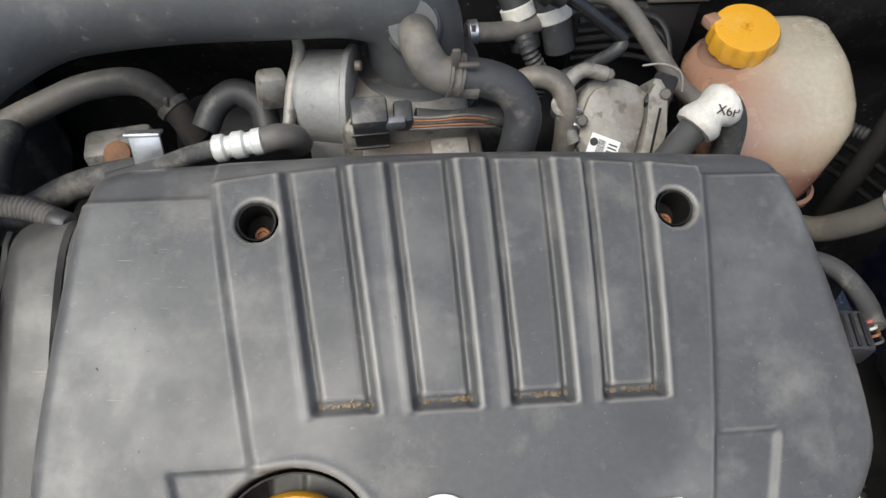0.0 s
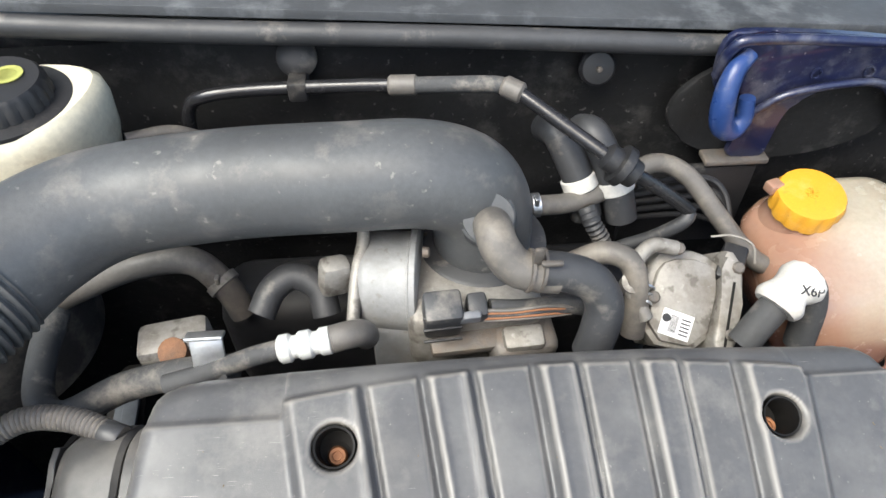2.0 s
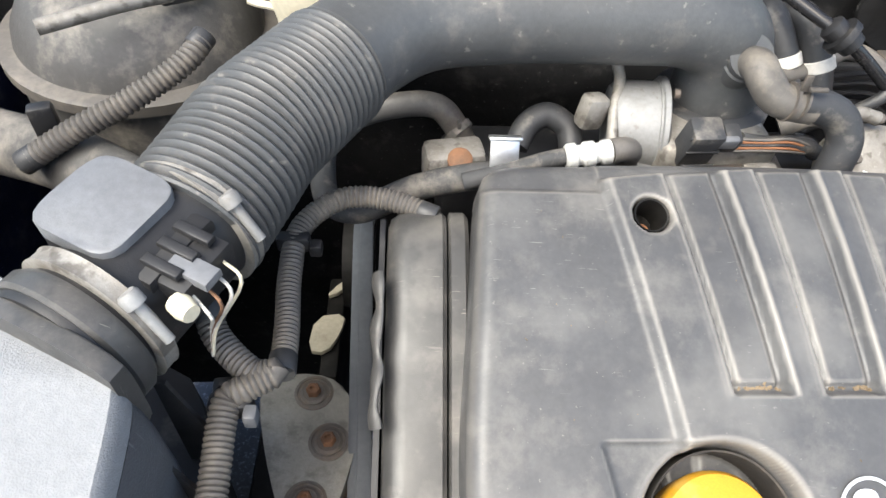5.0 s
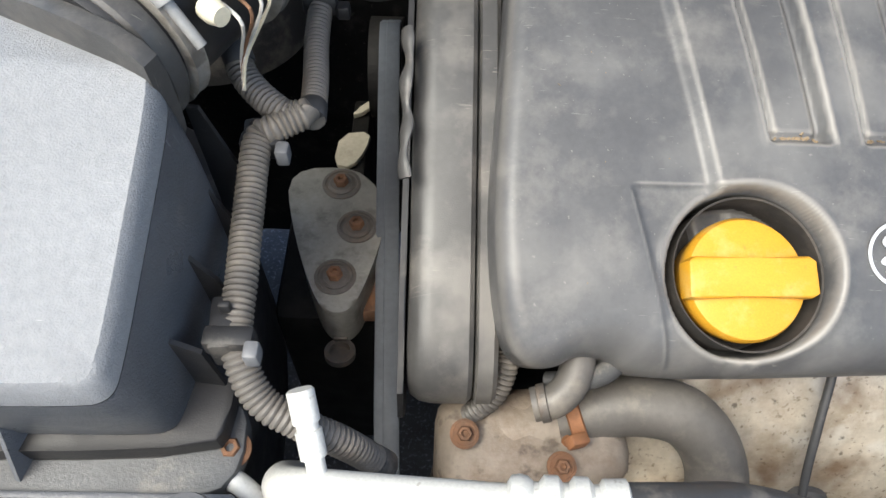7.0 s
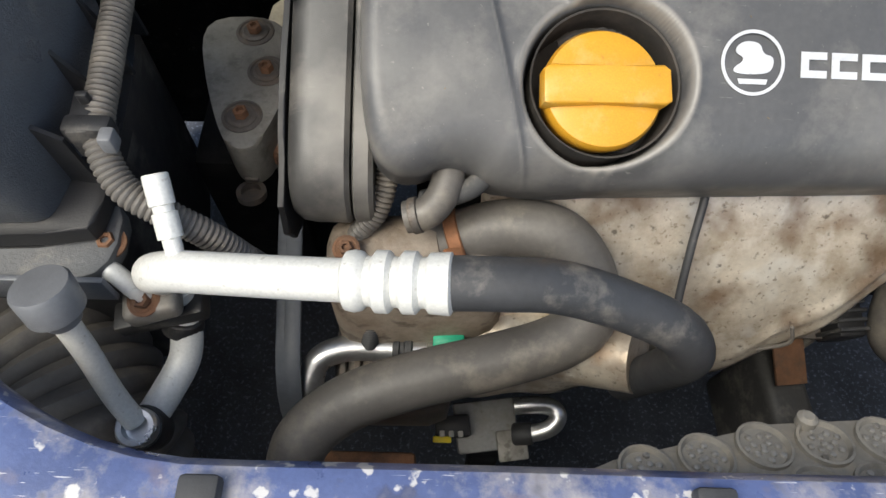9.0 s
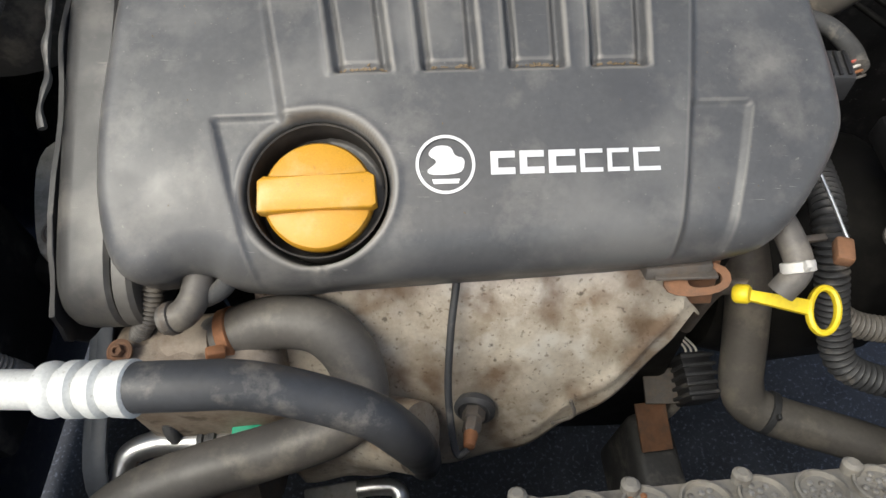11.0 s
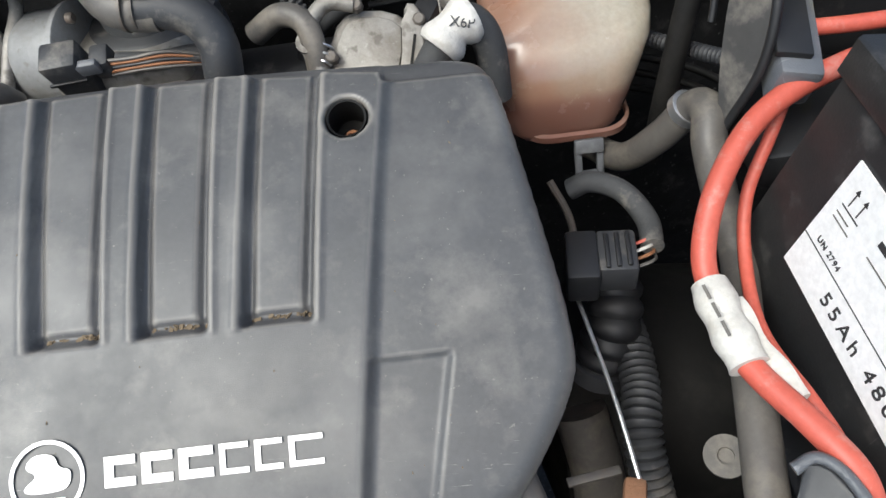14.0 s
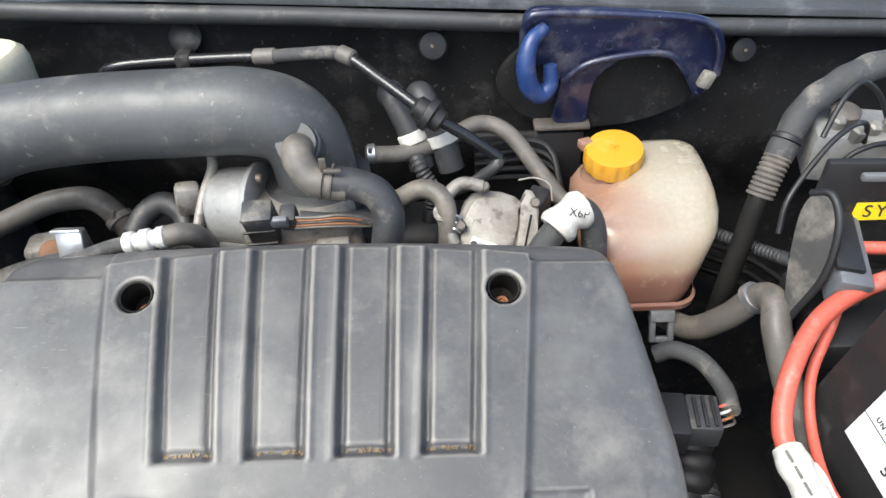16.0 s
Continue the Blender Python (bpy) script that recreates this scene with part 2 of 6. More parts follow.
# beige that stands for brightly lit ground showing through the bay
M_BEIGE = mat("lit_ground_beige", (0.5, 0.46, 0.36), 0.9, dust=(0.25, 0.22, 0.17), dust_amt=0.3, dust_scale=60)
M_SERIAL = mat("worn_silver_plastic", (0.15, 0.155, 0.165), 0.4, dust=(0.5, 0.5, 0.5), dust_amt=0.1, bump_scale=900)

# translucent coolant tank: milky plastic above, stained pink by coolant below a wavy level
M_TANK = mat("milky_tank_plastic", (0.38, 0.34, 0.27), 0.22, vary=0.07, bump=0.08)
tn = M_TANK.node_tree
tb = tn.nodes["Principled BSDF"]
prev = tb.inputs["Base Color"].links[0].from_socket
tco = tn.nodes.new("ShaderNodeTexCoord")
tsep = tn.nodes.new("ShaderNodeSeparateXYZ")
tn.links.new(tco.outputs["Object"], tsep.inputs[0])
tnz = tn.nodes.new("ShaderNodeTexNoise")
tnz.inputs["Scale"].default_value = 16
tn.links.new(tco.outputs["Object"], tnz.inputs["Vector"])
def tank_stain(weight_x, weight_z, ripple, lo, hi, amount, col, prev):
    """A stain that ends along a wavy sloping line."""
    total = None
    for src, w in ((tsep.outputs["X"], weight_x), (tsep.outputs["Z"], weight_z), (tnz.outputs["Fac"], ripple)):
        n = tn.nodes.new("ShaderNodeMath")
        n.operation = "MULTIPLY_ADD"
        n.inputs[1].default_value = w
        tn.links.new(src, n.inputs[0])
        if total:
            tn.links.new(total, n.inputs[2])
        else:
            n.inputs[2].default_value = 0
        total = n.outputs[0]
    r = tn.nodes.new("ShaderNodeMapRange")
    r.interpolation_type = "SMOOTHSTEP"
    tn.links.new(total, r.inputs["Value"])
    r.inputs["From Min"].default_value, r.inputs["From Max"].default_value = lo, hi
    r.inputs["To Min"].default_value, r.inputs["To Max"].default_value = amount, 0.0
    x = tn.nodes.new("ShaderNodeMix")
    x.data_type = "RGBA"
    tn.links.new(r.outputs[0], x.inputs[0])
    tn.links.new(prev, x.inputs[6])
    x.inputs[7].default_value = (*col, 1)
    return x.outputs[2]


stained = tank_stain(1.0, 0.45, 0.06, 0.655, 0.735, 0.72, (0.25, 0.105, 0.065), prev)
stained = tank_stain(0.12, 1.0, 0.04, 0.825, 0.885, 0.5, (0.30, 0.155, 0.09), stained)
stained = tank_stain(0.0, 1.0, 0.012, 0.782, 0.800, 0.68, (0.15, 0.066, 0.056), stained)
tn.links.new(stained, tb.inputs["Base Color"])
tb.inputs["Subsurface Weight"].default_value = 0.25
tb.inputs["Subsurface Radius"].default_value = (0.02, 0.012, 0.008)
tb.inputs["Subsurface Scale"].default_value = 0.5
tb.inputs["Coat Weight"].default_value = 0.4


# ---- building helpers ----
def thing(name, label, category, at=(0, 0, 0), group="", kind=""):
    ob = new(name)
    ob.empty_display_size = 0.02
    ob.location = at
    return tagged(ob, label, category, group, kind)


def part(name, bm, material, parent=None, label="", smooth=True):
    me = bpy.data.meshes.new(name)
    if isinstance(bm, bmesh.types.BMesh):
        bmesh.ops.recalc_face_normals(bm, faces=bm.faces)
        bm.to_mesh(me)
        bm.free()
    else:
        me.from_pydata(*bm)
    if smooth:
        me.shade_smooth()
        me.set_sharp_from_angle(angle=radians(38))
    me.materials.append(material)
    ob = new(name, me)
    if parent:
        ob.parent = parent
        if parent.type == "EMPTY":
            ob.matrix_parent_inverse = Matrix.Translation(parent.location).inverted()
    return tagged(ob, label) if label else ob


def smooth_path(pts, per=8):
    """Catmull-Rom through the points."""
    P = [Vector(p) for p in pts]
    P = [P[0] * 2 - P[1]] + P + [P[-1] * 2 - P[-2]]
    out = []
    for i in range(1, len(P) - 2):
        a, b, c, d = P[i - 1:i + 3]
        for k in range(per):
            t = k / per
            out.append(0.5 * (2 * b + (c - a) * t + (2 * a - 5 * b + 4 * c - d) * t * t + (3 * b - a - 3 * c + d) * t ** 3))
    return out + [P[-2]]


def tube(pts, r, n=14, per=8, rib=0.0, pitch=0.006, rings=None, bm=None, flat=1.0, seam=None):
    """A hose swept along a smooth path. r: radius, or a function of 0..1. rib: depth of corrugation at that pitch."""
    bm = bm or bmesh.new()
    path = smooth_path(pts, per) if len(pts) > 2 else [Vector(pts[0]).lerp(Vector(pts[1]), k / 4) for k in range(5)]
    cum = [0.0]
    for a, b in zip(path, path[1:]):
        cum.append(cum[-1] + (b - a).length)
    total = cum[-1]
    if rib:
        count = max(8, int(total / pitch) * 4)
        dense = []
        j = 0
        for k in range(count + 1):
            s = total * k / count
            while j < len(cum) - 2 and cum[j + 1] < s:
                j += 1
            dense.append(path[j].lerp(path[j + 1], min(1, max(0, (s - cum[j]) / max(1e-9, cum[j + 1] - cum[j])))))
        path, cum = dense, [total * k / count for k in range(count + 1)]
    t0 = (path[1] - path[0]).normalized()
    up = t0.orthogonal().normalized()
    rows = []
    for i, p in enumerate(path):
        t = (path[min(i + 1, len(path) - 1)] - path[max(i - 1, 0)]).normalized()
        up = (up - t * up.dot(t)).normalized()
        side = t.cross(up)
        s = cum[i] / total
        rad = r(s) if callable(r) else r
        if rib:
            rad += rib * (0.5, 1.0, 0.5, -1.0)[i % 4] * 0.5
        rows.append([bm.verts.new(p + (up * math.cos(a) + side * math.sin(a) * flat) * rad) for a in (2 * math.pi * k / n for k in range(n))])
    for a, b in zip(rows, rows[1:]):
        for k in range(n):
            bm.faces.new((a[k], a[(k + 1) % n], b[(k + 1) % n], b[k]))
    bm.faces.new(rows[0][::-1])
    bm.faces.new(rows[-1])
    return bm


def lathe(profile, at, axis=(0, 0, 1), n=28, bm=None, wave=None):
    """A turned form: (radius, height) rows along an axis. wave: (count, depth) of finger grips on rows flagged by a third value."""
    bm = bm or bmesh.new()
    q = Vector((0, 0, 1)).rotation_difference(Vector(axis).normalized())
    rows = []
    for row in profile:
        rad, h = row[:2]
        ring = []
        for k in range(n):
            a = 2 * math.pi * k / n
            rr = rad - (wave[1] * (0.5 + 0.5 * math.cos(a * wave[0])) ** 3 if wave and len(row) > 2 else 0)
            ring.append(bm.verts.new(Vector(at) + q @ Vector((rr * math.cos(a), rr * math.sin(a), h))))
        rows.append(ring)
    for a, b in zip(rows, rows[1:]):
        for k in range(n):
            bm.faces.new((a[k], a[(k + 1) % n], b[(k + 1) % n], b[k]))
    bm.faces.new(rows[0][::-1])
    bm.faces.new(rows[-1])
    return bm


def box(at, size, turn=(0, 0, 0), bevel=0.002, bm=None, taper=1.0, segs=2):
    bm = bm or bmesh.new()
    made = bmesh.ops.create_cube(bm, size=1)["verts"]
    for v in made:
        k = taper if v.co.z > 0 else 1.0
        v.co = Vector((v.co.x * size[0] * k, v.co.y * size[1] * k, v.co.z * size[2]))
    if bevel:
        edges = list({e for v in made for e in v.link_edges})
        out = bmesh.ops.bevel(bm, geom=edges, offset=bevel, segments=segs, affect="EDGES", profile=0.5)
        made = list({v for f in out["faces"] for v in f.verts} | {v for v in made if v.is_valid})
    bmesh.ops.transform(bm, matrix=pose(*at, *turn), verts=made)
    return bm


def prism(outline, z0, z1, m=None, bevel=0.0, bm=None, segs=2):
    """An outline in x, y raised from z0 to z1, laid by the matrix m."""
    bm = bm or bmesh.new()
    lo = [bm.verts.new((x, y, z0)) for x, y in outline]
    hi = [bm.verts.new((x, y, z1)) for x, y in outline]
    n = len(lo)
    bm.faces.new(lo[::-1])
    top = bm.faces.new(hi)
    for k in range(n):
        bm.faces.new((lo[k], lo[(k + 1) % n], hi[(k + 1) % n], hi[k]))
    made = lo + hi
    if bevel:
        out = bmesh.ops.bevel(bm, geom=list(top.edges), offset=bevel, segments=segs, affect="EDGES", profile=0.5)
        made = list({v for v in made if v.is_valid} | {v for f in out["faces"] for v in f.verts})
    if m:
        bmesh.ops.transform(bm, matrix=m, verts=made)
    return bm


def rounded(pts, times=2):
    """Corner cutting of a closed outline."""
    for _ in range(times):
        out = []
        for a, b in zip(pts, pts[1:] + pts[:1]):
            out += [(a[0] * .75 + b[0] * .25, a[1] * .75 + b[1] * .25), (a[0] * .25 + b[0] * .75, a[1] * .25 + b[1] * .75)]
        pts = out
    return pts


def frame_at(at, x_axis, z_axis):
    """A matrix with its z along z_axis and its x as near x_axis as that allows."""
    z = Vector(z_axis).normalized()
    x = Vector(x_axis)
    x = (x - z * x.dot(z)).normalized()
    y = z.cross(x)
    return Matrix(((x.x, y.x, z.x, at[0]), (x.y, y.y, z.y, at[1]), (x.z, y.z, z.z, at[2]), (0, 0, 0, 1)))


def hex_bolt(name, at, axis, r, parent, head_mat, washer_mat=None):
    """A flanged bolt head with a socket."""
    bm = lathe([(r * 1.9, 0), (r * 1.9, r * .25), (r * 1.5, r * .45), (r * 1.45, r * .4)], at, axis, 24)
    w = part("washer", bm, washer_mat or head_mat, parent)
    b = lathe([(r, r * .4), (r, r * 1.2), (r * .85, r * 1.4), (r * .5, r * 1.4), (r * .45, r * .9), (r * .1, r * .9)], at, axis, 6 if r > .004 else 12)
    return part(name, b, head_mat, parent)


def writing(text, size, m, material, parent, name="lettering", deep=0.0004, space=1.0):
    cu = bpy.data.curves.new(name, "FONT")
    cu.body, cu.size, cu.extrude, cu.align_x, cu.align_y, cu.space_character = text, size, deep, "CENTER", "CENTER", space
    tmp = bpy.data.objects.new("tmp", cu)
    scene.collection.objects.link(tmp)
    dg = bpy.context.evaluated_depsgraph_get()
    me = bpy.data.meshes.new_from_object(tmp.evaluated_get(dg))
    bpy.data.objects.remove(tmp)
    bm = bmesh.new()
    bm.from_mesh(me)
    bmesh.ops.transform(bm, matrix=m, verts=bm.verts)
    return part(name, bm, material, parent, smooth=False)


# ---- the bay: ground and car body ----
def ground_sheet():
    bm = bmesh.new()
    s = 60
    q = [bm.verts.new(p) for p in ((-s, -s, 0), (s, -s, 0), (s, s, 0), (-s, s, 0))]
    bm.faces.new(q)
    return tagged(part("ground", bm, M_ASPHALT), "dark blue-grey asphalt ground under the car", "ground", kind="structure")


ground_sheet()


def bulkhead():
    """Black sound-deadened wall behind the engine, with a rolled cowl edge above."""
    ob = thing("wall_bulkhead", "black sound-deadening bulkhead with dusty felt surface", "bulkhead", (0, 0.37, 0.3), kind="structure")
    nx, nz_ = 120, 60
    vs, fs = [], []
    for j in range(nz_ + 1):
        for i in range(nx + 1):
            x, z = -0.75 + 1.5 * i / nx, 0.12 + 0.855 * j / nz_
            y = 0.385 + 0.012 * noise.noise((x * 5, z * 6, 0)) + 0.004 * noise.noise((x * 22, z * 22, 3))
            if z > 0.82:
                y += 0.004
            y += 0.03 * max(0.0, min(1.0, (0.80 - z) / 0.1))
            vs.append((x, y, z))
    for j in range(nz_):
        for i in range(nx):
            a = j * (nx + 1) + i
            fs.append((a, a + 1, a + nx + 2, a + nx + 1))
    part("felt", (vs, [], fs), M_FIREWALL, ob)
    part("backing", box((0, 0.44, 0.55), (1.5, 0.02, 0.86), bevel=0.002), M_BLACK, ob)
    # cowl: rubber edge falling a little towards the left-hand side of the car
    part("cowl_edge", tube([(-0.75, 0.372, 1.036), (-0.443, 0.366, 1.013), (-0.246, 0.365, 0.997), (-0.03, 0.365, 0.983), (0.273, 0.367, 0.959), (0.75, 0.372, 0.93)], 0.009, n=16, per=14, flat=1.1), M_RUBBER, ob, "grey rubber cowl seal")
    part("cowl_panel", prism([(-0.76, 0.362), (0.76, 0.362), (0.76, 0.5), (-0.76, 0.5)], 0, 0.008, pose(0, 0.004, 0.992, 0, 4.0, 0), 0.002), M_COWL, ob, "worn grey scuttle panel")
    return ob


bulkhead()


def bonnet():
    """The raised bonnet that stands open behind and above the bay."""
    ob = thing("bonnet", "open blue bonnet standing raised behind the engine bay", "bonnet", (0, 0.52, 1.03), kind="structure")
    m = frame_at((0, 0.50, 1.5), (1, 0, 0), (0, -1, -0.22))
    part("skin", prism(rounded([(-0.74, -0.47), (0.74, -0.47), (0.68, 0.5), (-0.68, 0.5)], 1), -0.02, 0.0, m, 0.004), M_BLUE, ob)
    return ob


bonnet()


def inner_wing(x, sign):
    ob = thing("wall_wing", "dark blue painted inner wing", "inner wing", (x, 0, 0.2), kind="structure")
    low = 0.03 if x < 0 else 0.2
    part("panel", box((x, 0.0, (low + 0.95) / 2), (0.02, 0.95, 0.95 - low), bevel=0.004), M_BLUE, ob)
    part("top_rail", box((x + sign * 0.03, 0.0, 0.93), (0.09, 0.95, 0.02), bevel=0.006), M_BLUE, ob)
    return ob


inner_wing(-0.74, -1)
inner_wing(0.74, 1)


def slam_panel():
    """The front crossmember that the bonnet closes on, blue paint worn to primer."""
    ob = thing("front_crossmember", "scuffed blue front crossmember with worn primer patches", "body panel", (0, -0.38, 0.8), kind="structure")
    mm = mat("scuffed_blue_paint", (0.085, 0.115, 0.25), 0.34, 0.1, dust=(0.5, 0.46, 0.4), dust_amt=0.36, dust_scale=30, vary=0.25, coat=0.4)
    speckle(mm, (0.66, 0.64, 0.6), 90, 0.61, 0.65, 0.75, 9.0)
    speckle(mm, (0.05, 0.055, 0.1), 60, 0.62, 0.7, 0.6, 7.0)
    speckle(mm, (0.3, 0.2, 0.12), 16, 0.60, 0.68, 0.6, 9.0)
    scratches(mm, (0.72, 0.72, 0.72), 0.8)
    pr = [(-0.339, .818), (-0.343, .824), (-0.352, .826), (-0.40, .822), (-0.42, .80), (-0.42, .77), (-0.345, .76), (-0.338, .80)]
    nx = 60
    vs, fs = [], []
    for i in range(nx + 1):
        x = -0.62 + 1.24 * i / nx
        sh = 0.0
        if x < -0.30:
            k = min(1.0, (-0.30 - x) / 0.14)
            sh = 0.055 * k * k
        if x > 0.35:
            sh = 0.4 * (x - 0.35)
        vs += [(x, y + sh, z + 0.003 * noise.noise((x * 9, 0, 0))) for y, z in pr]
    n = len(pr)
    for i in range(nx):
        for k in range(n):
            fs.append((i * n + k, i * n + (k + 1) % n, (i + 1) * n + (k + 1) % n, (i + 1) * n + k))
    part("rail", (vs, [], fs), mm, ob)
    part("bumper_beam", box((0, -0.46, 0.43), (1.5, 0.03, 0.68), bevel=0.01), M_BLACK, ob)
    for x in (-0.297, -0.078, 0.14):
        b = part("buffer_pad", box((x, -0.358, 0.829), (0.018, 0.02, 0.010), bevel=0.0025), M_RUBBER, ob, "black rubber buffer pad")
    for x in (-0.19, -0.03, 0.05):
        part("rivet", lathe([(0.003, 0), (0.003, 0.001), (0.0015, 0.0018)], (x, -0.362, 0.8255)), M_DIRTYSTEEL, ob)
    return ob


slam_panel()


def grille_carrier():
    """Grey plastic carrier with two rows of round perforated wells."""
    ob = thing("radiator_carrier", "dusty grey plastic carrier with round mesh wells", "radiator support", (0.1, -0.31, 0.6))
    mm = mat("dusty_grey_plastic", (0.21, 0.195, 0.17), 0.7, dust=(0.3, 0.26, 0.2), dust_amt=0.4, dust_scale=40)
    speckle(mm, (0.08, 0.07, 0.06), 60, 0.58, 0.68, 0.5, 6.0)
    m = frame_at((0.02, -0.3075, 0.742), (1, 0.09, 0), (0, 0.42, 0.9))
    up = m.to_3x3() @ Vector((0, 0, 1))
    part("carrier", prism([(-0.16, -0.06), (0.30, -0.06), (0.30, 0.018), (-0.02, 0.016), (-0.12, -0.004), (-0.16, -0.02)], -0.012, 0, m, 0.003), mm, ob)
    part("front_wall", prism([(-0.16, -0.062), (0.30, -0.062), (0.30, -0.058), (-0.16, -0.058)], -0.10, 0.0, m), mm, ob)
    for k in range(4):
        part("stub", lathe([(.006, 0), (.006, .006), (.0035, .008), (.001, .008)], m @ Vector((.0 + .07 * k, .0135, 0)), up, 12), mm, ob)
    for row, (yy, off, count) in enumerate(((-0.001, 0.0, 10), (-0.031, 0.018, 11))):
        for k in range(count):
            x = -0.104 + 0.036 * k + off
            c = m @ Vector((x, yy - .012 * max(0, -(x + .03)) / .07, 0))
            well = part("well", lathe([(0.0158, 0.0), (0.0158, 0.0032), (0.0142, 0.0036), (0.0128, 0.0004), (0.004, 0.0004)], c, up, 24), mm, ob)
            bm = bmesh.new()
            for a in range(13):
                ang = a * 2.4 + k
                rr = 0.0112 * math.sqrt(a / 13)
                lathe([(0.0022, 0.0006), (0.0018, 0.0016), (0.0008, 0.002)], c + m.to_3x3() @ Vector((rr * math.cos(ang), rr * math.sin(ang), 0)), up, 7, bm)
            part("mesh_studs", bm, M_ORANGE if row == 0 and k == 5 else M_CAST, well, "rust-stained mesh" if row == 0 and k == 5 else "")
    part("core", box((.09, -.36, .5), (.46, .05, .36), bevel=.006), M_DARK, ob)
    return ob


grille_carrier()

# ---- engine cover ----
CA = radians(25)
CO = Vector((0, 0, 0.870))
CV = Vector((0, math.cos(CA), math.sin(CA)))
CU = Vector((1, 0, -0.07)) + CV * 0.04
CN = CU.cross(CV).normalized()


def on_cover(u, v, h=0.0):
    return CO + CU * u + CV * v + CN * h


def step(x, w):
    t = np.clip(x / w + 0.5, 0, 1)
    return t * t * (3 - 2 * t)


def side_of(u, v, a, b):
    """Signed distance to the line a-b, positive on its right."""
    dx, dy = b[0] - a[0], b[1] - a[1]
    n = math.hypot(dx, dy)
    return ((u - a[0]) * dy - (v - a[1]) * dx) / n


OUTLINE = [(-.237, .09), (-.229, .114), (-.17, .117), (-.08, .119), (.012, .12), (.1, .118), (.17, .115), (.221, .114), (.233, .092),
           (.245, .01), (.2565, -.07), (.253, -.100), (.207, -.168), (.178, -.174), (.13, -.177), (.06, -.180), (-.06, -.184), (-.125, -.186),
           (-.15, -.185), (-.17, -.182), (-.178, -.174), (-.198, -.172), (-.21, -.18), (-.229, -.18), (-.242, -.165), (-.248, -.13), (-.25, -.08), (-.244, 0)]
SLOTS = [((-.112, -.0705), (-.0905, -.054)), ((-.0455, -.002), (-.033, .0045)), ((.0205, .062), (.0245, .0615)), ((.0845, .1265), (.0798, .1175))]
CAP_AT = (-.103, -.1245)
HOLES = [(-.125, .0695), (.1415, .0695)]


def cover_base(u, v):
    return 0.012 - 0.018 * ((v + .08) / .18) ** 2 - 0.004 * (u / .24) ** 2 - 0.008 * np.clip((-.108 - v) / .075, 0, 1.2) ** 2


def cover_height(u, v):
    """The height of the cover above its plane, with its panel, slots, wells and steps."""
    h = cover_base(u, v)
    vstep = np.where(u < -.155, .0885, np.where(u > .163, .0945, .1105 - .46 * (u - .012) ** 2))
    rear = step(v - vstep, .004)
    left = side_of(u, v, (-.124, -.08), (-.154, .1))
    right = side_of(u, v, (.167, .1), (.134, -.18))
    panel = step(left, .0085) * step(right, .0085)
    h = h + .006 * panel * (1 - rear)
    h = h - rear * (.0035 + .22 * np.clip(v - vstep, 0, 1))
    # recess left of the cap
    rec = step(side_of(u, v, (-.146, -.18), (-.1735, -.066)), .005) * step(-.0755 - v, .004) * step(-.1 - u, .006)
    h = h - .003 * rec
    # recessed corner on the right
    rr = step(right * -1, .006) * step(side_of(u, v, (.191, -.06), (.166, -.18)), .006) * step(-.073 - v, .004)
    h = h - .003 * rr
    for (t0, t1), (b0, b1) in SLOTS:
        k = np.clip((v + .048) / .153, -.2, 1.1)
        l, r = b0 + (t0 - b0) * k, b1 + (t1 - b1) * k
        inside = step(u - l, .003) * step(r - u, .003) * step(v + .0475, .003) * (1 - rear)
        rim = np.exp(-(np.minimum(np.abs(u - l + .0035), np.abs(u - r - .0035)) / .002) ** 2) * step(v + .05, .004) * (1 - rear)
        groove = np.exp(-(np.minimum(np.abs(u - l - .0035), np.abs(u - r + .0035)) / .0022) ** 2) * inside
        lip = np.exp(-((v + .043) / .0022) ** 2) * step(u - l, .003) * step(r - u, .003)
        h = h - .0055 * inside - .0035 * groove - .003 * lip + .0009 * rim
    d = np.hypot(u - CAP_AT[0], v - CAP_AT[1])
    h = h + .002 * np.exp(-((d - .0505) / .004) ** 2)
    h = h - .036 * step(.0462 - d, .0065) - .004 * step(.05 - d, .008)
    for hu, hv in HOLES:
        dd = np.hypot(u - hu, v - hv)
        h = h - .03 * step(.0118 - dd, .0032) - .0015 * step(.014 - dd, .004)
    return h


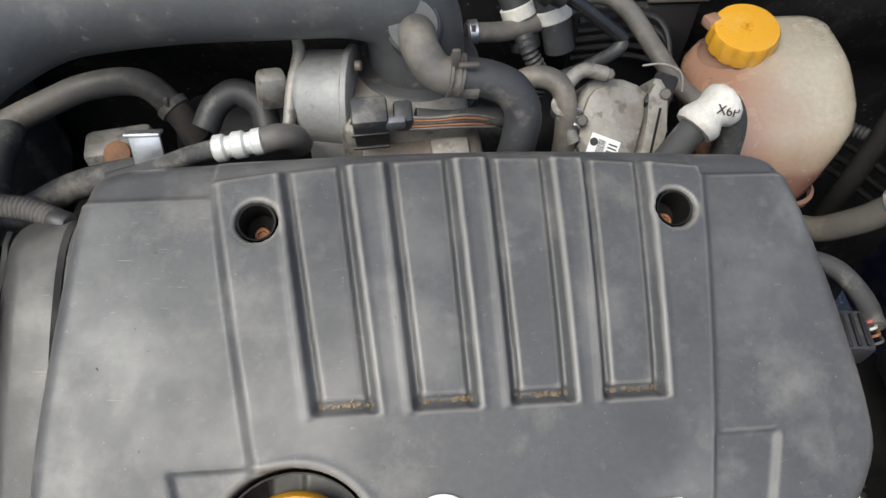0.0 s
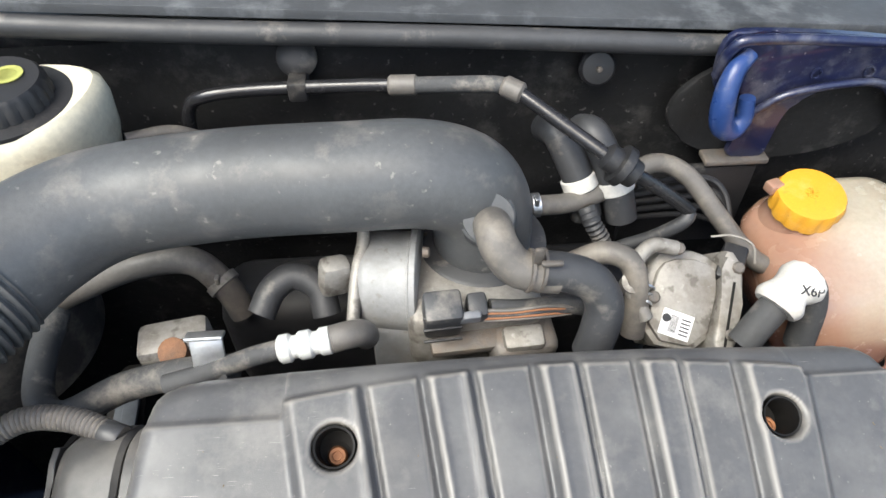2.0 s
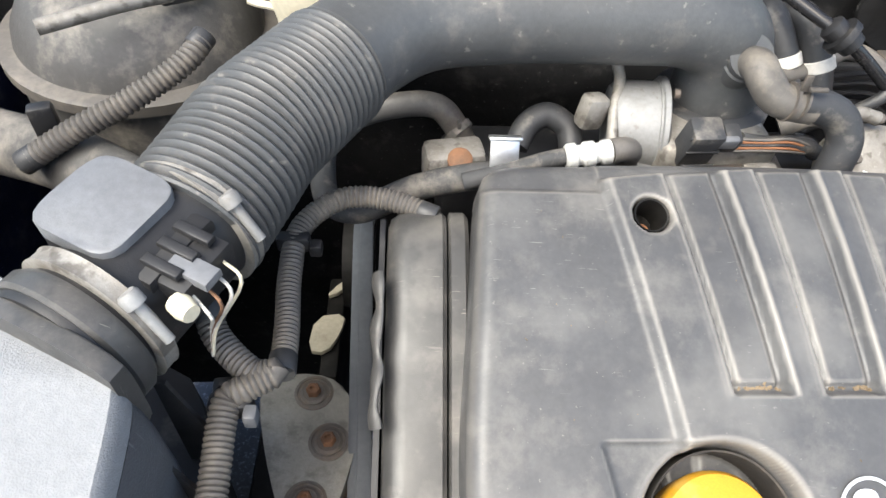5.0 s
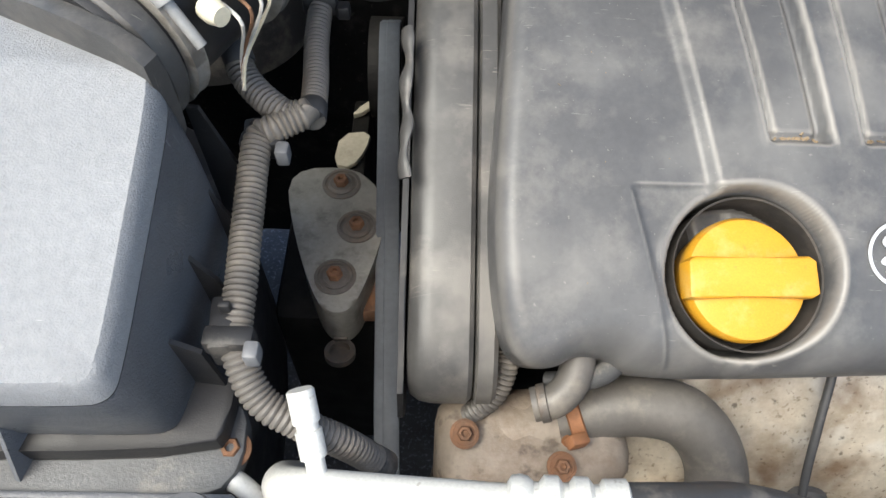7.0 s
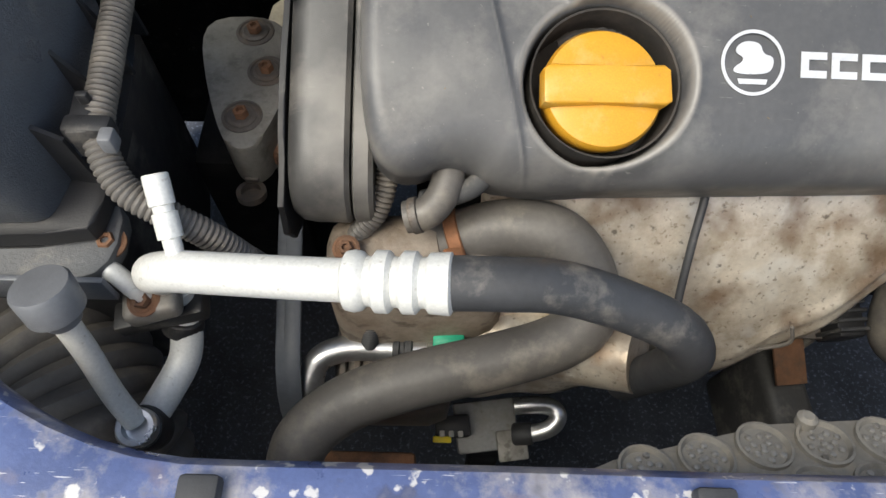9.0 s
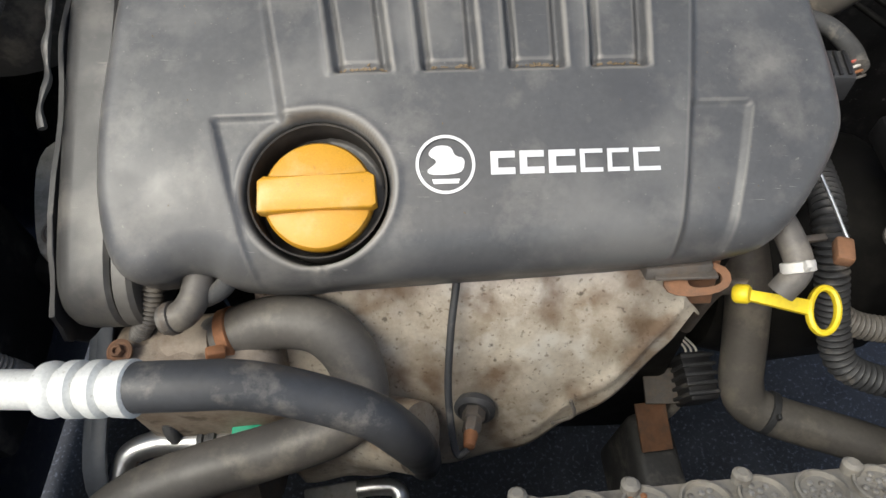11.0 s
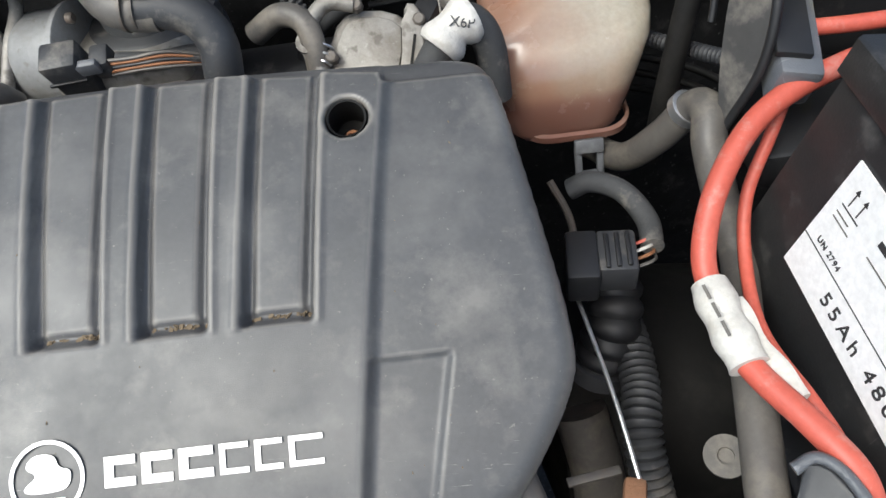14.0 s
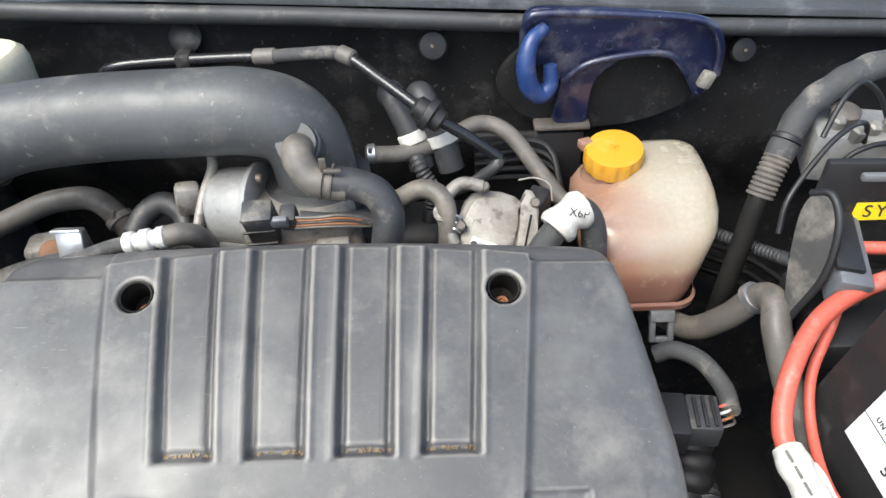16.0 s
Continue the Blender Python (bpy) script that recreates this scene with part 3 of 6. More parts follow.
def engine_cover():
    ob = thing("engine_cover", "dusty dark grey plastic engine cover with four recessed slots", "engine cover", (0, 0, 0.86))
    out = np.array(rounded(OUTLINE, 2))
    us, vs_ = np.arange(-.276, .2762, .0016), np.arange(-.216, .1461, .0016)
    U, V = np.meshgrid(us, vs_)
    px, py = U.ravel(), V.ravel()
    best, bu, bv = np.full(px.shape, 9.0), px.copy(), py.copy()
    inside = np.zeros(px.shape, bool)
    for (ax, ay), (bx, by) in zip(out, np.roll(out, -1, 0)):
        dx, dy = bx - ax, by - ay
        t = np.clip(((px - ax) * dx + (py - ay) * dy) / (dx * dx + dy * dy), 0, 1)
        qx, qy = ax + t * dx, ay + t * dy
        d = np.hypot(px - qx, py - qy)
        near = d < best
        best, bu, bv = np.where(near, d, best), np.where(near, qx, bu), np.where(near, qy, bv)
        cross = ((ay > py) != (by > py)) & (px < dx * (py - ay) / (dy if dy else 1e-9) + ax)
        inside ^= cross
    fu, fv = np.where(inside, px, bu), np.where(inside, py, bv)
    h = cover_height(fu, fv)
    rad = .012 + .018 * step(-.13 - fv, .06) * step(.2 - np.abs(fu + .01), .08)
    k = np.clip(1 - np.where(inside, best, 0) / rad, 0, 1)
    h = h - rad * (1 - np.sqrt(np.clip(1 - k * k, 0, 1))) * .9
    h = np.where(inside, h, h - best * 1.5)
    keep = (inside | (best < .022)).reshape(U.shape)
    pts = [tuple(on_cover(float(a), float(b), float(c))) for a, b, c in zip(fu, fv, h)]
    W = U.shape[1]
    fs = []
    for j in range(U.shape[0] - 1):
        for i in range(W - 1):
            if keep[j, i] and keep[j, i + 1] and keep[j + 1, i] and keep[j + 1, i + 1]:
                a = j * W + i
                fs.append((a, a + 1, a + W + 1, a + W))
    used = sorted({i for f in fs for i in f})
    renum = {o: n for n, o in enumerate(used)}
    shell = part("shell", ([pts[i] for i in used], [], [tuple(renum[i] for i in f) for f in fs]), M_COVER, ob, smooth=False)
    shell.data.shade_smooth()
    def sleeve(name, u, v, r, lo, hi, material, label=""):
        bm = bmesh.new()
        rows = [[bm.verts.new(on_cover(u + rr * math.cos(k * math.pi / 24), v + rr * math.sin(k * math.pi / 24), h)) for k in range(48)] for rr, h in ((r, hi), (r - .0012, hi - .0006), (r - .0016, lo), (r * .2, lo))]
        for a, b in zip(rows, rows[1:]):
            for k in range(48):
                bm.faces.new((a[k], a[(k + 1) % 48], b[(k + 1) % 48], b[k]))
        part(name, bm, material, ob, label)
    # black linings put the shade inside the screw holes into their colour
    for hu, hv in HOLES:
        sleeve("screw_recess", hu, hv, .0118, -.0245, float(cover_base(hu, hv)) + .004, M_DARK, "screw recess lined black for its shade")
    # the well gets the same lining, its brown-grey darkened to stand for shade
    sleeve("cap_well", CAP_AT[0], CAP_AT[1], .0455, -.03, float(cover_base(*CAP_AT)) - .004, M_WELL, "brown-grey well around the cap, darkened for its shade")
    # printed badge and word, as plain shapes
    def surf(u, v, up=.0006):
        return on_cover(u, v, float(cover_height(np.float64(u), np.float64(v))) + up)
    m = frame_at(surf(-.0195, -.1135), CU, CN)
    tilt = m @ pose(0, 0, 0, 5, 0, 0)
    bm = bmesh.new()
    rings = [[bm.verts.new(tilt @ Vector((r * math.cos(k * math.pi / 24), r * math.sin(k * math.pi / 24), z))) for k in range(48)] for r, z in ((.0192, 0), (.0192, .0005), (.0172, .0005), (.0172, 0))]
    for a, b in zip(rings, rings[1:]):
        for k in range(48):
            bm.faces.new((a[k], a[(k + 1) % 48], b[(k + 1) % 48], b[k]))
    badge = part("badge", bm, M_SILVER, ob, "round silver printed badge")
    part("badge_figure", prism(rounded([(-.013, -.004), (-.009, -.007), (.008, -.0065), (.012, -.003), (.0125, .004), (.006, .005), (.004, .012), (-.007, .0125), (-.012, .006), (-.004, .002)]), .0001, .0005, tilt), M_SILVER, badge)
    part("badge_bar", prism([(-.008, -.0125), (.008, -.0125), (.009, -.0095), (-.009, -.0095)], .0001, .0005, tilt), M_SILVER, badge)
    # the word is a row of plain printed bars: three bold, three fine
    widths = [.0178, .0178, .0195, .0168, .0162, .0195]
    u = .0085
    for n, w in enumerate(widths):
        um = u + w / 2
        mm = frame_at(surf(um, -.1135), CU, CN) @ pose(0, 0, 0, 5, 0, 0)
        hh, th = .0076, (.0044 if n < 3 else .0028)
        a = w / 2 - .001
        for y0, y1 in ((-hh, -hh + th), (hh - th, hh)):
            part("print_bar", prism([(-a, y0), (a, y0), (a, y1), (-a, y1)], 0, .0004, mm), M_SILVER, ob, "silver printed bar", smooth=False)
        part("print_bar", prism([(-a, -hh + th), (-a + th * 1.1, -hh + th), (-a + th * 1.1, hh - th), (-a, hh - th)], 0, .0004, mm), M_SILVER, ob, "silver printed bar", smooth=False)
        u += w + .001
    return ob


engine_cover()


def slot_debris():
    """Leaf crumbs and grit gathered at the low ends of the slots and on the cover."""
    ob = thing("leaf_crumbs", "dry leaf crumbs and grit in the cover slots", "debris", on_cover(0, -.046, .01), kind="stuff")
    rnd = random.Random(8)
    bm = bmesh.new()
    for _, (b0, b1) in SLOTS:
        for k in range(26):
            u, v = rnd.uniform(b0 + .003, b1 - .002), -.0445 + abs(rnd.gauss(0, .0012))
            s = rnd.uniform(.0006, .0022)
            box(on_cover(u, v, float(cover_height(np.float64(u), np.float64(v))) + .0004), (s * rnd.uniform(1, 2.2), s, .0006), (rnd.uniform(-30, 30), rnd.uniform(-30, 30), rnd.uniform(0, 90)), 0, bm)
    for k in range(34):
        u, v = rnd.uniform(-.22, .22), rnd.uniform(-.16, .09)
        s = rnd.uniform(.0003, .0007)
        box(on_cover(u, v, float(cover_height(np.float64(u), np.float64(v))) + .0002), (s * rnd.uniform(1, 4), s, .0003), (25, 0, rnd.uniform(50, 130)), 0, bm)
    part("crumbs", bm, mat("dry_leaf_crumbs", (0.2, 0.15, 0.095), 0.9, vary=0.4, grain=900), ob, smooth=False)


slot_debris()


def cover_screw(u, v):
    ob = thing("cover_screw", "rusty cover screw deep in its round recess", "screw", on_cover(u, v, -.02), "screws of the engine cover")
    c = on_cover(u + .0005, v - .0045, -.019)
    part("head", lathe([(.006, -.006), (.006, 0), (.0048, .0022), (.003, .0024), (.0026, .0008), (.0008, .0008)], c, CN, 16), M_ORANGE, ob)
    part("spacer", lathe([(.0085, -.01), (.0085, -.005), (.006, -.0045)], c, CN, 20), M_DARK, ob)


for hole in HOLES:
    cover_screw(*hole)


def oil_cap():
    ob = thing("oil_filler_cap", "bright yellow oil filler cap with a raised grip bar", "oil cap", on_cover(*CAP_AT, -.02))
    c = on_cover(CAP_AT[0], CAP_AT[1] - .003, -.014)
    part("body", lathe([(.033, -.012), (.035, 0), (.0368, .008), (.0368, .014), (.035, .0175), (.029, .0195), (.012, .0205), (.004, .0205)], c, CN, 48), M_YELLOW, ob)
    m = frame_at(on_cover(CAP_AT[0], CAP_AT[1] - .003, .005), (1, .035, 0), CN)
    bar = [(-.0385, -.011), (-.038, .0095), (-.034, .0125), (.0, .0112), (.034, .0125), (.038, .0095), (.0385, -.0095), (.034, -.012), (0, -.0108), (-.034, -.012)]
    part("grip_bar", prism(bar, -.006, .0075, m, .002), M_YELLOW, ob)
    return ob


oil_cap()


# ---- engine behind and under the cover ----
def engine_block():
    ob = thing("engine_block", "oily dark engine block under the plastic cover", "engine", (0, 0, 0.3))
    part("block", box((0.0, 0.03, 0.52), (0.44, 0.24, 0.5), bevel=0.01), M_DARK, ob)
    part("cam_cover", box((0.0, 0.0, 0.80), (0.45, 0.25, 0.05), (25, 0, 0), bevel=0.01), M_DARK, ob)
    part("head_flange", box((-.02, -.118, 0.748), (0.31, 0.03, 0.012), (10, 0, 0), bevel=0.003), M_DIRTYSTEEL, ob, "mottled aluminium cylinder head edge")
    part("front_casting", box((-.215, -.175, 0.62), (0.13, 0.07, 0.20), (0, 0, 4), bevel=0.02, segs=3), M_PUMP, ob, "brown-stained cast water pump housing")
    part("pump_neck", lathe([(.024, -.03), (.026, -.01), (.0225, 0), (.0225, .02)], (-.215, -.17, .70), (1, .1, .25), 28), M_PUMP, ob)
    for at in ((-.262, -.182, .728), (-.2, -.2, .722)):
        hex_bolt("pump_bolt", at, (0, -.3, 1), .005, ob, M_RUST)
    part("gearbox", lathe([(.05, 0), (.12, .02), (.14, .1), (.13, .2), (.09, .23)], (.24, .06, .48), (1, 0, 0), 32), M_DARK, ob)
    part("sump", box((0, 0.02, 0.27), (0.4, 0.2, 0.08), bevel=0.02), M_DARK, ob)
    return ob


engine_block()


def timing_cover():
    """Grey plastic belt cover at the end of the engine, two shells with a seam."""
    ob = thing("timing_cover", "dusty grey plastic timing cover with a long seam", "timing cover", (-.27, 0, .75))
    prof = rounded([(.1, -.022), (.085, -.002), (.04, .005), (-.04, .004), (-.15, .003), (-.183, -.006), (-.199, -.03), (-.19, -.065), (-.15, -.095), (.04, -.11), (.09, -.09), (.104, -.05)], 2)
    def round_shell(name, x0, x1, r):
        m = Matrix(((0, 0, 1, 0), (math.cos(CA), -math.sin(CA), 0, 0), (math.sin(CA), math.cos(CA), 0, 0.846), (0, 0, 0, 1)))
        rows = [(x0, -.012), (x0 + r * .12, -.006), (x0 + r * .5, -.0015), (x0 + r, 0), (x1 - .003, 0), (x1, -.003)]
        bm = bmesh.new()
        rings = []
        for x, off in rows:
            ring = []
            for k, (y, z) in enumerate(prof):
                a, b = prof[k - 1], prof[(k + 1) % len(prof)]
                t = Vector((b[0] - a[0], b[1] - a[1])).normalized()
                nrm = Vector((-t.y, t.x))
                if nrm.dot(Vector((y + .02, z + .03))) < 0:
                    nrm = -nrm
                ring.append(bm.verts.new(m @ Vector((y + nrm.x * off, z + nrm.y * off, x))))
            rings.append(ring)
        n = len(prof)
        for a, b in zip(rings, rings[1:]):
            for k in range(n):
                bm.faces.new((a[k], a[(k + 1) % n], b[(k + 1) % n], b[k]))
        bm.faces.new(rings[0][::-1])
        bm.faces.new(rings[-1])
        return part(name, bm, M_TIMING, ob)
    wavy = [(y * 1.02 + .003 * math.sin(k * 1.7), z * 1.0 + .004 + .003 * math.sin(k * 1.1)) for k, (y, z) in enumerate(prof)]
    part("back_plate", prism(wavy, -.3055, -.3015, Matrix(((0, 0, 1, 0), (math.cos(CA), -math.sin(CA), 0, 0), (math.sin(CA), math.cos(CA), 0, 0.832), (0, 0, 0, 1))), .001), M_BLACK, ob)
    lip = [on_cover(-.302 - .0012 * math.sin(k * 1.9), .085 - .0125 * k, -.028 + .002 * math.sin(k * 1.3) - (.02 if k > 12 else 0)) for k in range(4, 13)]
    part("guard_lip", tube(lip, lambda q: .0045 + .0012 * math.sin(21 * q), 10, 5, flat=.55), M_TIMING, ob, "wavy scuffed edge of the belt guard")
    round_shell("outer_shell", -.300, -.2585, .016)
    round_shell("inner_shell", -.2575, -.243, .002)
    return ob


timing_cover()


def drive_belt():
    ob = thing("drive_belt", "black ribbed drive belt running down past the engine", "drive belt", (-.325, .05, .5))
    bm = bmesh.new()
    path = [(-.33, .22, .74), (-.33, .18, .745), (-.322, -.02, .70), (-.316, -.17, .655), (-.312, -.26, .60), (-.312, -.27, .4)]
    pts = smooth_path(path, 6)
    up = None
    rows = []
    for p in pts:
        rows.append([bm.verts.new((p.x + dx, p.y, p.z + dz)) for dx, dz in ((-.0095, 0), (-.008, .0008), (-.0028, .0006), (-.0022, .0011), (.0078, .0011), (.0095, 0), (.0095, -.004), (-.0095, -.004))])
    for a, b in zip(rows, rows[1:]):
        for k in range(8):
            bm.faces.new((a[k], a[(k + 1) % 8], b[(k + 1) % 8], b[k]))
    part("band", bm, M_BELT, ob)
    part("pulley", lathe([(.03, -.016), (.05, -.016), (.05, .016), (.03, .016), (.012, .006)], (-.335, .21, .69), (1, 0, 0), 36), M_DARK, ob)
    return ob


drive_belt()


def engine_mount():
    ob = thing("engine_mount", "grimy cast engine mount with three rusty bolts and a lifting eye", "engine mount", (-.365, 0, .6))
    out = rounded([(-.416, .062), (-.35, .067), (-.328, .03), (-.325, -.005), (-.338, -.06), (-.348, -.082), (-.366, -.082), (-.38, -.06), (-.402, .0)], 2)
    part("plate", prism(out, .655, .703, None, .004), mat("grimy_casting", (0.30, 0.29, 0.26), 0.6, 0.35, dust=(0.08, 0.07, 0.06), dust_amt=0.3, dust_scale=50, bump=.5, bump_scale=350), ob)
    for at in ((-.365, .044, .703), (-.348, -.001, .703), (-.361, -.05, .703)):
        hex_bolt("bolt", at, (0, 0, 1), .0062, ob, M_RUST, M_DIRTYSTEEL)
        part("collar", lathe([(.0165, -.002), (.0165, .001), (.014, .0015), (.0135, .0005)], at, n=28), M_DIRTYSTEEL, ob)
    bm = bmesh.new()
    lathe([(.0125, -.003), (.0125, .003), (.0085, .003), (.0085, -.003), (.0125, -.0031)], (-.358, -.092, .655), (0, .2, 1), 28, bm)
    part("lifting_eye", bm, M_DIRTYSTEEL, ob)
    part("eye_stem", box((-.358, -.074, .66), (.012, .02, .006), bevel=.002), M_DIRTYSTEEL, ob)
    part("arm", box((-.32, -.04, .665), (.06, .05, .02), bevel=.005), M_RUST, ob)
    part("pedestal", box((-.375, 0, .50), (.09, .12, .30), bevel=.012), M_DARK, ob)
    return ob


engine_mount()


# ---- intake: airbox, air meter, duct ----
def airbox():
    ob = thing("air_filter_box", "black plastic air filter box with a grained pale-shining lid", "air filter box", (-.55, -.1, .7))
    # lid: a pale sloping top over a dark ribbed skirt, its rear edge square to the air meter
    # sky reflection on the sloping top is put into this paler base colour
    pale = mat("sky_sheen_grained_plastic", (0.24, 0.25, 0.265), 0.5, dust=(0.2, 0.21, 0.225), dust_amt=0.12, dust_scale=6, vary=0.06, bump=0.8, bump_scale=900)
    scratches(pale, (0.42, 0.42, 0.42), 0.5, (0, 0, 70), (40, 700, 40), 0.68, 0.71)
    edge_wear(M_BOXLID, (0.2, 0.21, 0.23), 0.53, 0.6, 0.5)
    scratches(M_BOXLID, (0.24, 0.25, 0.27), 0.45, (0, 0, 20), (50, 600, 50))
    o1 = rounded([(-.76, .10), (-.61, .055), (-.509, -.017), (-.445, -.068), (-.418, -.088), (-.415, -.1), (-.419, -.15), (-.4235, -.205), (-.427, -.216), (-.44, -.219), (-.52, -.219), (-.76, -.215)], 2)
    def lz(x, y):
        return .943 + .44 * min(0.0, y + .09) - .03 * max(0.0, y + .09)
    cx, cy = -.60, -.07
    def ringed(name, rows, material, label="", closed=False):
        bm = bmesh.new()
        rings = [[bm.verts.new((cx + (x - cx) * gx, cy + (y - cy) * gy, max(lz(x, y) + dz, floor_z))) for x, y in o1] for gx, gy, dz, floor_z in rows]
        n = len(o1)
        for a, b in zip(rings, rings[1:]):
            for k in range(n):
                bm.faces.new((a[k], a[(k + 1) % n], b[(k + 1) % n], b[k]))
        if closed:
            inner = rings[-1]
            for g in (.85, .7, .55, .4, .25, .1):
                ring = []
                for x, y in o1:
                    X_, Y_ = cx + (x - cx) * g, cy + (y - cy) * g
                    ring.append(bm.verts.new((X_, Y_, lz(X_, Y_))))
                for k in range(n):
                    bm.faces.new((inner[k], inner[(k + 1) % n], ring[(k + 1) % n], ring[k]))
                inner = ring
            bm.faces.new(inner)
        return part(name, bm, material, ob, label)
    # lid and skirt are one plastic; the top is coloured paler as if lit
    ringed("lid", ((1.024, 1.02, -.018, .8), (1.02, 1.018, -.009, .8), (1.012, 1.01, -.003, .8), (1.0, 1.0, 0, .8)), pale, "pale grey grained lid with sky sheen in its colour", True)
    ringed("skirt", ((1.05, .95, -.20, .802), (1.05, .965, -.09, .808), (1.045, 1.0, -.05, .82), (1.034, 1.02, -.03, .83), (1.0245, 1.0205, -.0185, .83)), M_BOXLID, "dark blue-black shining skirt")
    part("base", prism(rounded([(-.74, .04), (-.46, .02), (-.413, -.04), (-.398, -.205), (-.41, -.222), (-.74, -.222)], 2), .60, .788, None, .006), M_BLACK, ob)
    part("rim", prism(rounded([(-.745, .045), (-.455, .025), (-.402, -.05), (-.388, -.2), (-.40, -.222), (-.745, -.222)], 2), .79, .803, None, .002), M_BLACK, ob)
    # stiffening fins down the side, each a thin triangle standing out from the skirt
    for y, top in ((-.064, .893), (-.099, .882), (-.140, .868), (-.182, .85)):
        m = frame_at((-.40, y, 0), (1, -.12, 0), (.12, 1, 0))
        part("rib", prism([(-.02, -top), (-.013, -top), (.001, -.842), (.004, -.803), (-.02, -.803)], -.0013, .0013, m), M_BLACK, ob, smooth=False)
    # clip rail along the fins
    for y, z in ((-.055, .853), (-.168, .838)):
        clip = part("clip", box((-.391, y, z), (.012, .03, .022), (0, 0, 6), bevel=.002), M_BLACK, ob)
        part("clip_tooth", box((-.389, y + .006, z + .014), (.006, .004, .008), bevel=.001), M_BLACK, clip)
    # front flange with gussets and moulded marks
    foot = part("foot", prism(rounded([(-.72, -.19), (-.42, -.19), (-.40, -.186), (-.386, -.19), (-.384, -.222), (-.396, -.238), (-.43, -.24), (-.72, -.238)], 1), .774, .7875, None, .002), mat("worn_grey_black_plastic", (0.105, 0.108, 0.112), 0.48, dust=DUST, dust_amt=0.2, dust_scale=40, bump=0.4, bump_scale=600), ob, "grey moulded front flange")
    part("flange_lip", box((-.555, -.2395, .779), (.34, .004, .024), bevel=.0012), M_BOXLID, ob)
    for x in (-.452, -.505, -.56, -.615):
        m = frame_at((x, 0, 0), (.2, 1, 0), (1, -.2, 0))
        part("gusset", prism([(-.237, .7875), (-.2, .7875), (-.2, .85), (-.212, .85)], -.0014, .0014, m), M_BOXLID, ob, smooth=False)
    for k in range(6):
        part("moulded_mark", box((-.492 + .013 * k + (.01 if k > 2 else 0), -.214, .788), (.007, .0035, .001), bevel=0), M_SERIAL, foot)
    return ob


airbox()
bolt = thing("airbox_bolt", "rusty bolt with washer at the foot of the air box", "bolt", (-.392, -.21, .78))
hex_bolt("head", (-.392, -.212, .782), (0, -.1, 1), .0055, bolt, M_RUST)

AX0, AX1 = Vector((-.452, -.062, .925)), Vector((-.405, .03, .93))
ADIR = (AX1 - AX0).normalized()


def air_meter():
    ob = thing("air_flow_meter", "dark grey air flow meter with square lid and metal hose clamps", "air flow meter", AX0)
    part("barrel", lathe([(.04, -.004), (.041, .0), (.04, .01), (.038, .014), (.038, .09), (.04, .1)], AX0, ADIR, 40), M_BLACK, ob)
    side_ = ADIR.cross(Vector((0, 0, 1))).normalized()
    part("flange", lathe([(.042, .0), (.044, .002), (.044, .010), (.041, .014)], AX0, ADIR, 40), M_TIMING, ob)
    fm = frame_at(AX0 + ADIR * -.006 + Vector((0, 0, -.014)), side_, ADIR)
    part("neck_plate", prism(rounded([(-.05, -.05), (.05, -.05), (.05, -.02), (.045, .02), (.028, .034), (-.03, .034), (-.046, .018)], 2), -.006, .004, fm, .002), M_TIMING, ob)
    m = frame_at(Vector((-.438, -.006, .968)), ADIR, (0.05, -.12, 1))
    part("lid", prism(rounded([(-.027, -.026), (.0, -.0262), (.027, -.026), (.0272, 0), (.027, .026), (0, .0262), (-.027, .026), (-.0272, 0)], 2), -.006, .0045, m, .0015), M_SERIAL, ob, "flat square grey lid")
    part("body", prism([(-.024, -.046), (.024, -.046), (.024, .024), (-.024, .024)], -.03, -.006, m, .003), M_BLACK, ob)
    plug = part("plug", prism([(-.02, -.062), (.018, -.062), (.018, -.04), (-.02, -.04)], -.026, -.008, m, .003), M_BLACK, ob, "black wiring plug")
    part("plug_latch", prism([(-.012, -.07), (.0, -.07), (.0, -.045), (-.012, -.045)], -.010, -.004, m, .001), M_SERIAL, plug)
    for k in range(3):
        part("plug_rib", prism([(-.016 + .012 * k, -.056), (-.010 + .012 * k, -.056), (-.010 + .012 * k, -.034), (-.016 + .012 * k, -.034)], -.006, -.002, m, .0008), M_BLACK, plug)
    part("plug_boot", lathe([(.006, 0), (.0065, .006), (.005, .012)], m @ Vector((-.022, -.058, -.014)), m.to_3x3() @ Vector((-.2, -1, .1)), 14), M_FLUID, plug, "cream wire seal")
    for k, mt in enumerate((M_TAPE, M_RUST, M_TAPE, M_FLUID)):
        a = m @ Vector((-.014 + .008 * k, -.06, -.016))
        part("wire", tube([a, a + Vector((.012, -.012, -.004)), Vector((-.392 + .001 * k, -.035, .905)), Vector((-.394, -.04, .885))], .0010, 6, 5), mt, ob)
    for name_, s0 in (("rear_clamp", .096), ("front_clamp", .022)):
        c = AX0 + ADIR * s0
        part(name_, lathe([(.0432, -.005), (.0441, -.0045), (.0436, -.003), (.0436, .003), (.0441, .0045), (.0432, .005)], c, ADIR, 48), M_CAST, ob, "worn steel worm-drive hose clamp")
        side = ADIR.cross(Vector((0, 0, 1))).normalized()
        s = c + side * .040 + Vector((0, 0, .02))
        part("clamp_screw", lathe([(.003, -.014), (.003, .010), (.0058, .0102), (.0058, .016), (.0045, .018)], s, (side * .5 - Vector((0, 0, .7))) * -1, 14), M_DRUM, ob)
    return ob


air_meter()


